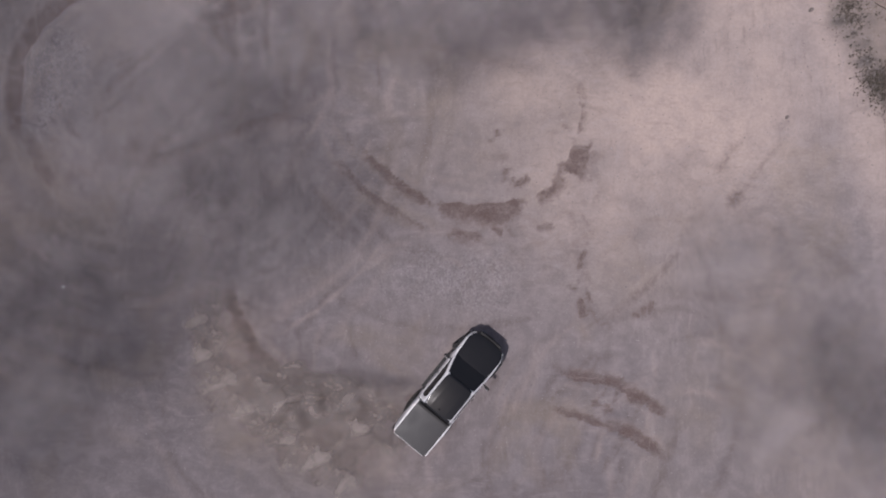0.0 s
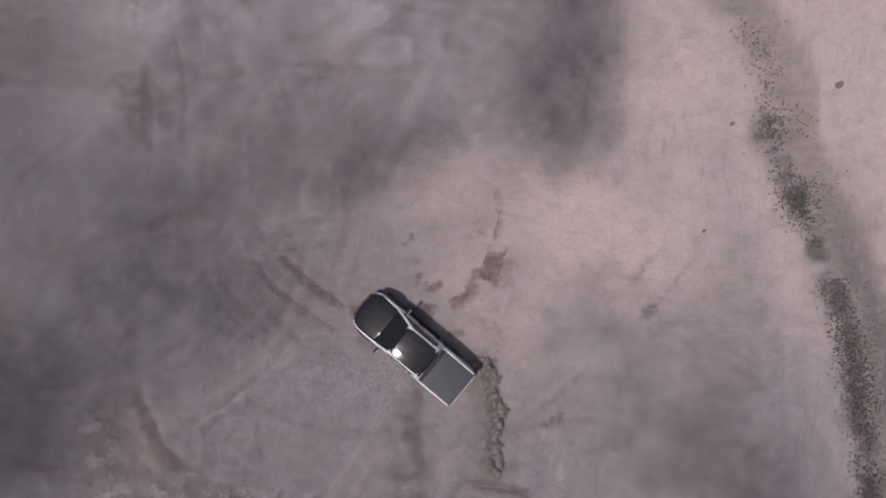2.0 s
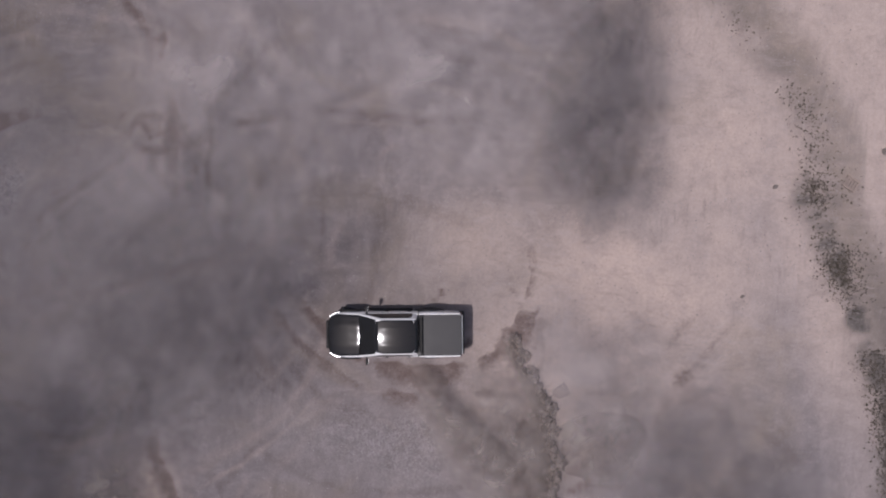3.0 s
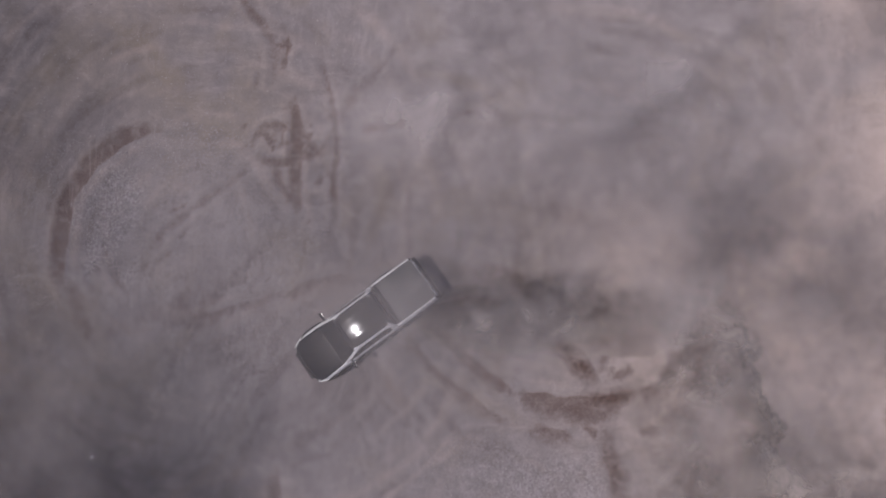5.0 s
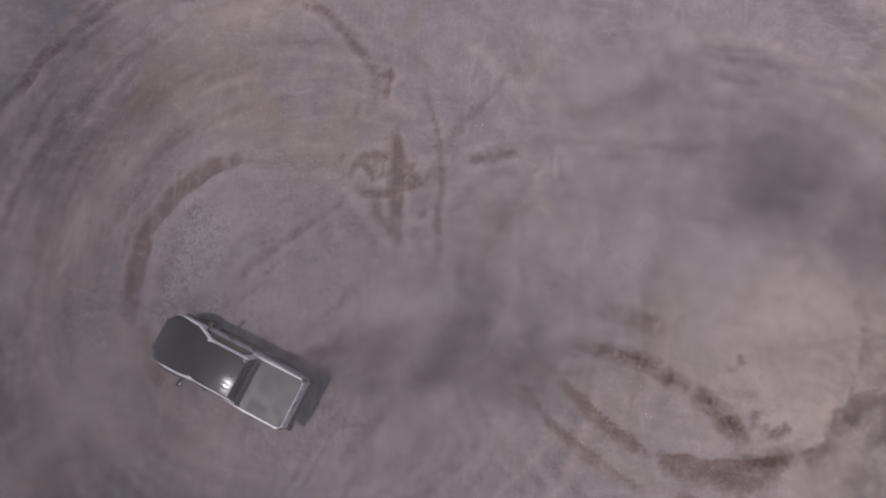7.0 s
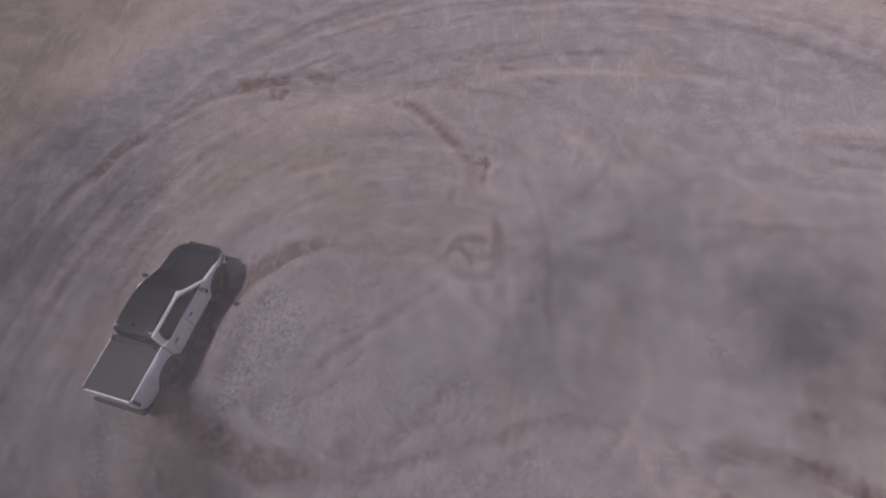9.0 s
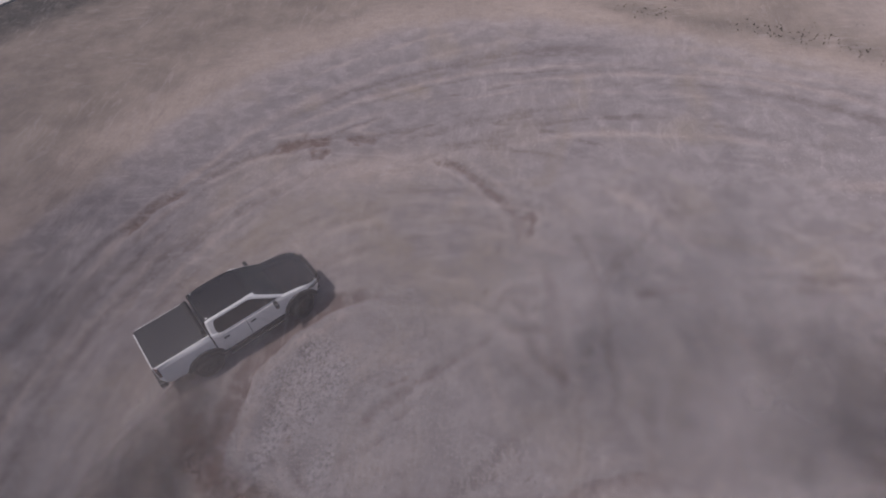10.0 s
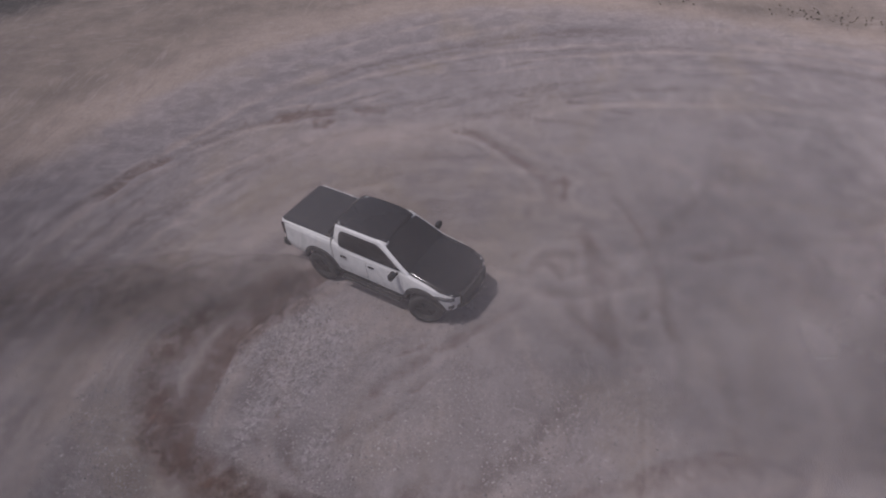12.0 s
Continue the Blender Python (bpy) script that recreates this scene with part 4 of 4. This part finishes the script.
# soil strips with the second at which the rear wheels throw them up
SOILS = [
    (soil_strip(FRESH, [(0.9, 5.0), (1.4, 4.65), (1.85, 4.2), (2.2, 3.7), (2.3, 3.3)], 0.27, 3.0, 0.85), 3.5),
    (soil_strip(FRESH, [(-3.5, 5.9), (-2.6, 6.05), (-1.9, 6.0), (-0.7, 5.8), (0.3, 5.3), (1.2, 4.75)], 0.24, 5.0, 0.72), 3.9),
    (soil_strip(FRESH, [(-2.6, 7.2), (-1.2, 7.1), (0.3, 6.7)], 0.24, 6.0, 0.45), 4.0),
    (soil_strip(FRESH, [(1.9, 3.2), (2.8, 3.15), (3.5, 3.3), (4.2, 3.6)], 0.26, 7.0, 0.75), 3.4),
    (soil_strip(FRESH, [(2.8, 2.1), (3.1, 1.2), (3.4, 0.2), (3.4, -0.7)], 0.30, 8.0, 0.55), 3.2),
    (soil_strip(FRESH, [(-13.2, 4.4), (-15.0, 4.8), (-16.0, 5.2), (-17.2, 5.6), (-18.2, 6.3), (-18.9, 7.3), (-19.1, 8.3)], 0.40, 9.0, 0.8), 8.6),
    (soil_strip(FRESH, [(-19.0, 7.6), (-19.1, 8.4), (-18.6, 9.4), (-18.0, 10.0)], 0.40, 10.0, 0.9), 9.9),
    (soil_strip(FRESH, [(-18.5, 9.6), (-17.5, 10.4), (-16.9, 11.0), (-16.3, 11.5)], 0.36, 11.0, 0.9), 11.1),
    (soil_strip(FRESH, [(-17.7, 7.6), (-17.5, 8.4), (-17.1, 9.2), (-16.4, 10.0), (-15.5, 10.8)], 0.26, 12.0, 0.7), 10.6),
]


def roll_of_dust(label, points, r, rise, seed, crisp, count, material=DUST_LUMP):
    """Lumps of dust side by side along a line."""
    thing = tagged(new("dust_roll", None), label, "dust cloud", group="rolls of dust")
    rnd, p = random.Random(seed), curve_points(points, 0.1)
    for k in range(count):
        x, y = p[min(len(p) - 1, int((k + rnd.uniform(0.2, 0.8)) * len(p) / count))]
        dust_dome(thing, x + rnd.gauss(0, 0.12), y + rnd.gauss(0, 0.12), r * rnd.uniform(0.6, 1.35), rise * rnd.uniform(0.6, 1.3), seed + k, crisp + rnd.uniform(-25, 25), material)
    return thing


LUMPY = "rolling beige dust with a lumpy torn edge"
# dust rolls with the second at which they well up, and the way they drift
ROLLS = [
    (roll_of_dust(LUMPY, [(-9.3, -2.0), (-9.1, -3.2), (-8.2, -4.7), (-6.8, -6.0), (-5.2, -7.1), (-3.8, -7.7)], 1.15, 0.05, 31, 225, 7, DUST_BEIGE), -1.0, (-0.2, -0.25)),
    (roll_of_dust(LUMPY, [(-6.6, -4.8), (-5.2, -5.3), (-3.6, -5.8), (-2.2, -6.4)], 1.2, 0.05, 51, 60, 5, DUST_BEIGE), -1.0, (-0.15, -0.2)),
    (roll_of_dust(LUMPY, [(6.1, -3.6), (6.05, -2.5), (5.95, -1.2), (5.9, -0.2), (5.55, 0.9)], 0.40, 0.30, 91, 15, 15), 1.7, (1.2, 0.55)),
    (roll_of_dust(LUMPY, [(6.3, 1.0), (5.9, 1.7), (5.5, 2.2), (5.2, 2.6)], 0.34, 0.30, 111, 25, 9), 2.25, (1.2, 0.7)),
    (roll_of_dust(LUMPY, [(5.95, 3.0), (5.7, 3.5), (5.45, 4.0), (5.3, 4.4)], 0.26, 0.22, 131, 25, 9), 2.7, (1.1, 0.8)),
]
# thin sheets of dust left behind on the fresh line
SHEETS = [
    (cloud("dust_sheet", "thin beige dust sheet settling on the gravel", [(2.6, 3.4, 0.35, DUST_BEIGE, 41, (4.9, 0.6, 0.22), 18, False), (1.6, 2.2, 0.3, DUST_BEIGE, 42, (6.0, -0.9, 0.36), 10, False)]), 2.1, (0.35, 0.1)),
    (cloud("dust_sheet", "thin beige dust sheet settling on the gravel", [(3.4, 3.6, 0.4, DUST_BEIGE, 43, (5.6, 4.6, 0.40), -20, False), (4.2, 3.4, 0.4, SMOKE_THIN, 44, (7.6, 2.8, 0.62), 25, False), (3.4, 3.0, 0.4, DUST_BEIGE, 45, (9.4, 0.4, 0.80), 0, False)]), 3.5, (0.25, 0.15)),
]


# ---- small things on and round the yard ----
def scatter(name, label, category, count, place, shape, material, seed):
    """Many small things joined into one mesh."""
    rnd = random.Random(seed)
    verts, faces = [], []
    for _ in range(count):
        spot = place(rnd)
        if spot is None:
            continue
        v, f = shape(rnd, *spot)
        n0 = len(verts)
        verts += v
        faces += [tuple(n0 + k for k in face) for face in f]
    tagged(new(name, mesh_of(name, verts, faces, material)), label, category, kind="stuff")


def pebble(rnd, x, y, size):
    z, a = height_at(x, y), rnd.uniform(0, 6.28)
    r = [size * rnd.uniform(0.6, 1.3) for _ in range(4)]
    ring = [(x + r[k] * math.cos(a + k * 1.571), y + r[k] * math.sin(a + k * 1.571), z + size * 0.15) for k in range(4)]
    v = ring + [(x, y, z + size * rnd.uniform(0.5, 0.9)), (x, y, z - size * 0.4)]
    return v, [(0, 1, 4), (1, 2, 4), (2, 3, 4), (3, 0, 4), (1, 0, 5), (2, 1, 5), (3, 2, 5), (0, 3, 5)]


def pebble_place(rnd):
    k = rnd.random()
    if k < 0.62:
        a, r = rnd.uniform(0, 6.28), 5.6 * math.sqrt(rnd.random())
        x, y = -14.0 + 1.2 * r * math.cos(a), 6.6 + r * math.sin(a)
    else:
        x, y = rnd.uniform(-24, 18), rnd.uniform(-8, 20)
    j = np.searchsorted(YARD.xs, x)
    if YARD.rut[np.searchsorted(YARD.ys, y), j] > 0.12:
        return None
    return x, y, rnd.uniform(0.010, 0.028) * (1.5 if rnd.random() < 0.06 else 1)


scatter("loose_pebbles", "loose pale and grey pebbles on the gravel", "pebbles", 42000, pebble_place, pebble, PEBBLE, 21)

def weed_place(rnd):
    k = rnd.randrange(len(WEED_LINE) - 1)
    x, y = WEED_LINE[k]
    thick = value_noise(np.array([x]), np.array([y]), 0.5, 3, 4.0)[0]
    if rnd.random() > (thick - 0.34) * 2.6 * (1 if y < 11.5 else 0.2 if y < 16 else 0.08):
        return None
    off = rnd.gauss(0.08, 0.36) + (rnd.random() < 0.10) * rnd.uniform(0, 1.8)
    dx, dy = WEED_LINE[k + 1] - WEED_LINE[k]
    n = math.hypot(dx, dy) or 1
    return x + dy / n * off + rnd.uniform(-0.2, 0.2), y - dx / n * off + rnd.uniform(-0.2, 0.2), rnd.uniform(0.025, 0.075)


def weed(rnd, x, y, size):
    z = height_at(x, y) - 0.01
    v, f = [], []
    for _ in range(11):
        a, lean, b = rnd.uniform(0, 6.28), rnd.uniform(0.2, 1.0), rnd.uniform(0.25, 0.5)
        cx, cy = x + rnd.uniform(-0.4, 0.4) * size, y + rnd.uniform(-0.4, 0.4) * size
        tip = (cx + lean * size * math.cos(a), cy + lean * size * math.sin(a), z + size * rnd.uniform(0.4, 1.2))
        n0 = len(v)
        v += [(cx + b * size * math.sin(a) * 0.5, cy - b * size * math.cos(a) * 0.5, z), (cx - b * size * math.sin(a) * 0.5, cy + b * size * math.cos(a) * 0.5, z), tip]
        f.append((n0, n0 + 1, n0 + 2))
    return v, f


scatter("dry_weeds", "strip of dark dry weeds along the yard's edge", "weeds", 26000, weed_place, weed, WEED, 22)


def build_rock(x, y, size, label):
    bm = bmesh.new()
    bmesh.ops.create_icosphere(bm, subdivisions=3, radius=1)
    for v in bm.verts:
        n = noise.noise(v.co * 1.3 + Vector((x, y, 0)))
        v.co *= 1 + 0.35 * n
        v.co = Vector((v.co.x * size, v.co.y * size * 0.7, v.co.z * size * 0.55))
    me = bpy.data.meshes.new("rock")
    bm.to_mesh(me)
    bm.free()
    me.materials.append(ROCK)
    ob = tagged(new("rock", me), label, "rock", group="rocks beside the yard")
    ob.matrix_basis = pose(x, y, height_at(x, y) + size * 0.25, 0, 0, 40)


build_rock(19.7, 13.1, 0.19, "dark brown rock on the dusty roadside")
build_rock(15.4, 11.3, 0.11, "small dark stone on pale dust")
build_rock(-33.0, 33.06, 0.16, "pale stone on the dark verge")


def build_scrap(x, y, size, turn, label):
    """A crumpled scrap lying on the ground."""
    grid = [[((u - 0.5) * size, (v - 0.5) * size * 0.7, 0.03 + 0.25 * size * noise.noise(Vector((3 * u + x, 3 * v + y, 0)))) for v in np.linspace(0, 1, 7)] for u in np.linspace(0, 1, 7)]
    bm = slab(grid, 0.006, (0, 0, 1))
    me = bpy.data.meshes.new("paper_scrap")
    bm.to_mesh(me)
    bm.free()
    me.materials.append(WHITE)
    ob = tagged(new("paper_scrap", me), label, "litter", group="scraps on the yard")
    ob.matrix_basis = pose(x, y, height_at(x, y), 0, 0, turn)


build_scrap(-15.55, -0.55, 0.13, 30, "crumpled white paper scrap on brown dust")
build_rock(14.4, 6.8, 0.09, "small round stone on pale dust")


def build_pallet():
    pallet = tagged(new("wooden_pallet", None), "small weathered wooden pallet lying beside the weeds", "pallet")
    for k in range(5):
        part("slat", box(0.09, 0.62, 0.02, (-0.28 + 0.14 * k, 0, 0.11), 0.004), TIMBER, pallet)
    for y in (-0.25, 0.25):
        part("bearer", box(0.66, 0.07, 0.09, (0, y, 0.055), 0.005), TIMBER, pallet)
    pallet.matrix_basis = pose(18.35, 11.65, height_at(18.35, 11.65), 0, 0, -28) @ Matrix.Scale(0.85, 4)


build_pallet()


def build_path():
    """Pale concrete slabs along the dark verge."""
    path = tagged(new("pavement", None), "pale concrete path along the dark verge", "pavement", kind="structure")
    start, step = Vector((-46.9, 23.2)), Vector((0.62, 0.785))
    side = Vector((-0.785, 0.62))
    for k in range(9):
        a = start + step * (k * 3.0)
        mid = a + step * 1.48 + side * (0.12 if k % 3 == 1 else 0.0)
        bm = box(2.95, 1.75, 0.16, (0, 0, 0), 0.02)
        ob = part("concrete_slab", bm, CONCRETE, path)
        ob.matrix_basis = pose(mid.x, mid.y, 0.14, 0, 0, 51.7)


build_path()


# ---- motion of the truck and the dust ----
# seconds, x, y, heading
DRIVE = [
    (0.0, 0.475, -4.458, 51.3),
    (0.5, 1.544, -3.225, 76.9),
    (1.0, 2.511, -1.698, 97.6),
    (1.5, 2.800, -0.060, 119.6),
    (2.0, 2.580, 1.651, 142.4),
    (2.5, 1.918, 3.224, 161.8),
    (3.0, 0.624, 4.347, 185.0),
    (5.0, -5.597, 5.144, 220.1),
    (5.5, -7.365, 4.786, 213.4),
    (6.0, -9.343, 4.492, 197.8),
    (6.5, -11.254, 4.286, 181.6),
    (7.0, -13.472, 4.467, 159.0),
    (7.2, -14.400, 4.830, 151.0),
    (8.8, -18.500, 8.010, 86.1),
    (9.0, -18.569, 8.457, 78.9),
    (9.5, -18.635, 9.611, 63.0),
    (10.0, -18.190, 10.400, 44.4),
    (10.5, -17.385, 11.000, 24.6),
    (11.0, -16.445, 11.300, 5.6),
    (11.5, -15.300, 11.450, -15.2),
    (12.0, -14.155, 11.245, -25.6),
]


def driven(t):
    ts = [r[0] for r in DRIVE]
    return [float(np.interp(t, ts, [r[k] for r in DRIVE])) for k in (1, 2, 3)]


def motions():
    walk(TRUCK, [(t, pose(x, y, LIFT, 0, 0, h)) for t, x, y, h in DRIVE])
    steps = [k / 10 for k in range(121)]
    steer = [float(np.interp(t, [0, 3.4, 5.4, 6.2, 12], [-16, -14, 8, 18, 20])) for t in steps]
    for hub, x, side in WHEELS:
        walk(hub, [(t, pose(x, side * 0.785, HUB, 0, 0, s if x > 0 else 0) @ pose(0, 0, 0, 0, (53 if x > 0 else 66) * k, 0)) for k, (t, s) in enumerate(zip(steps, steer))])
    for key, rows in PLUME_ROWS.items():
        walk(PLUMES[key], [(t, pose(x, y, z, 0, 0, h + lag) @ pose(-1.3, 0, 0)) for t, (x, y, h), lag, z in rows])
    for strip, t0 in SOILS:
        walk(strip, [(0, pose(0, 0, -0.4)), (t0, pose(0, 0, -0.3)), (t0 + 0.3, pose(0, 0, 0)), (12, pose(0, 0, 0))])
    for thing, t0, (dx, dy) in ROLLS + SHEETS:
        rows = [(0, 0, 0, 0), (12, 12 * dx, 12 * dy, 0)] if t0 < 0 else [(0, -0.3 * dx, -0.3 * dy, -1.6), (t0, -0.3 * dx, -0.3 * dy, -0.8), (t0 + 0.3, 0, 0, -0.05), (t0 + 1.3, dx, dy, 0), (t0 + 3, 1.9 * dx, 1.9 * dy, 0), (12, 3 * dx, 3 * dy, 0)]
        walk(thing, [(t, pose(x, y, z)) for t, x, y, z in rows])
    drift = {
        "dark": [(0, 6.4, 10.8), (1, 6.9, 10.9), (1.5, 7.0, 11.2), (2, 6.8, 11.3), (2.5, 6.6, 11.2), (3.2, 6.9, 12.0), (4.2, 9.0, 14.5), (5.5, 12.0, 18.0), (7, 14.0, 20.0), (12, 16.0, 24.0)],
        "left": [(0, -9.2, 2.6), (3, -9.6, 2.6), (5, -15.0, -2.0), (7, -14.5, -5.0), (12, -12.0, -10.0)],
        "west": [(0, -19.0, -2.0), (3, -17.5, 2.0), (5, -19.5, 3.0), (7, -21.0, 4.5), (9, -24.0, 4.0), (12, -22.5, 3.0)],
        "wisp": [(0, 0.6, 8.6), (1, 0.9, 8.6), (1.5, 0.2, 8.2), (2.2, -1.2, 7.8), (3, -4.5, 5.5), (5, -13.5, -1.5), (7, -16.0, -4.5), (12, -15.0, -9.0)],
        "north": [(0, -0.5, 14.0), (3, 1.0, 14.0), (5, 4.0, 13.5), (7, 6.5, 11.0), (9, 5.0, 11.0), (12, 3.0, 12.0)],
        "east": [(0, 15.5, -5.0), (2, 14.2, -3.5), (3.2, 12.0, -0.5), (4.2, 9.0, 4.5), (5, 7.0, 7.5), (7, 3.6, 9.8), (9, -0.5, 7.5), (12, -2.5, 6.0)],
        "veil": [(0, -15.0, 9.5), (3.2, -13.0, 8.0), (5, -9.0, 4.5), (7, -12.0, 4.5), (9, -13.5, 6.5), (10.5, -13.0, 8.0), (12, -11.5, 10.0)],
    }
    for key, rows in drift.items():
        walk(CLOUDS[key], [(t, pose(x, y, 0, 0, 0, 2.5 * t)) for t, x, y in rows])


# seconds, the truck's place, degrees by which the plume trails aside, height
PLUME_ROWS = {
    "early": [(t, driven(t), lag, z) for t, lag, z in ((0, -48, 0), (1, -52, 0), (2, -58, 0), (3, -60, 0), (4, -50, 0), (5, -40, -0.3), (6, 0, -2), (12, 0, -2))],
    "late": [(t, driven(t), lag, z) for t, lag, z in ((0, -28, -2), (3.4, -30, -2), (4.4, -38, -0.5), (5, -36, -0.5), (6, -10, -0.38), (7, 26, -0.12), (8, 28, 0), (9, 30, 0), (10, 30, 0), (11, 34, 0), (12, 36, 0))],
}
motions()
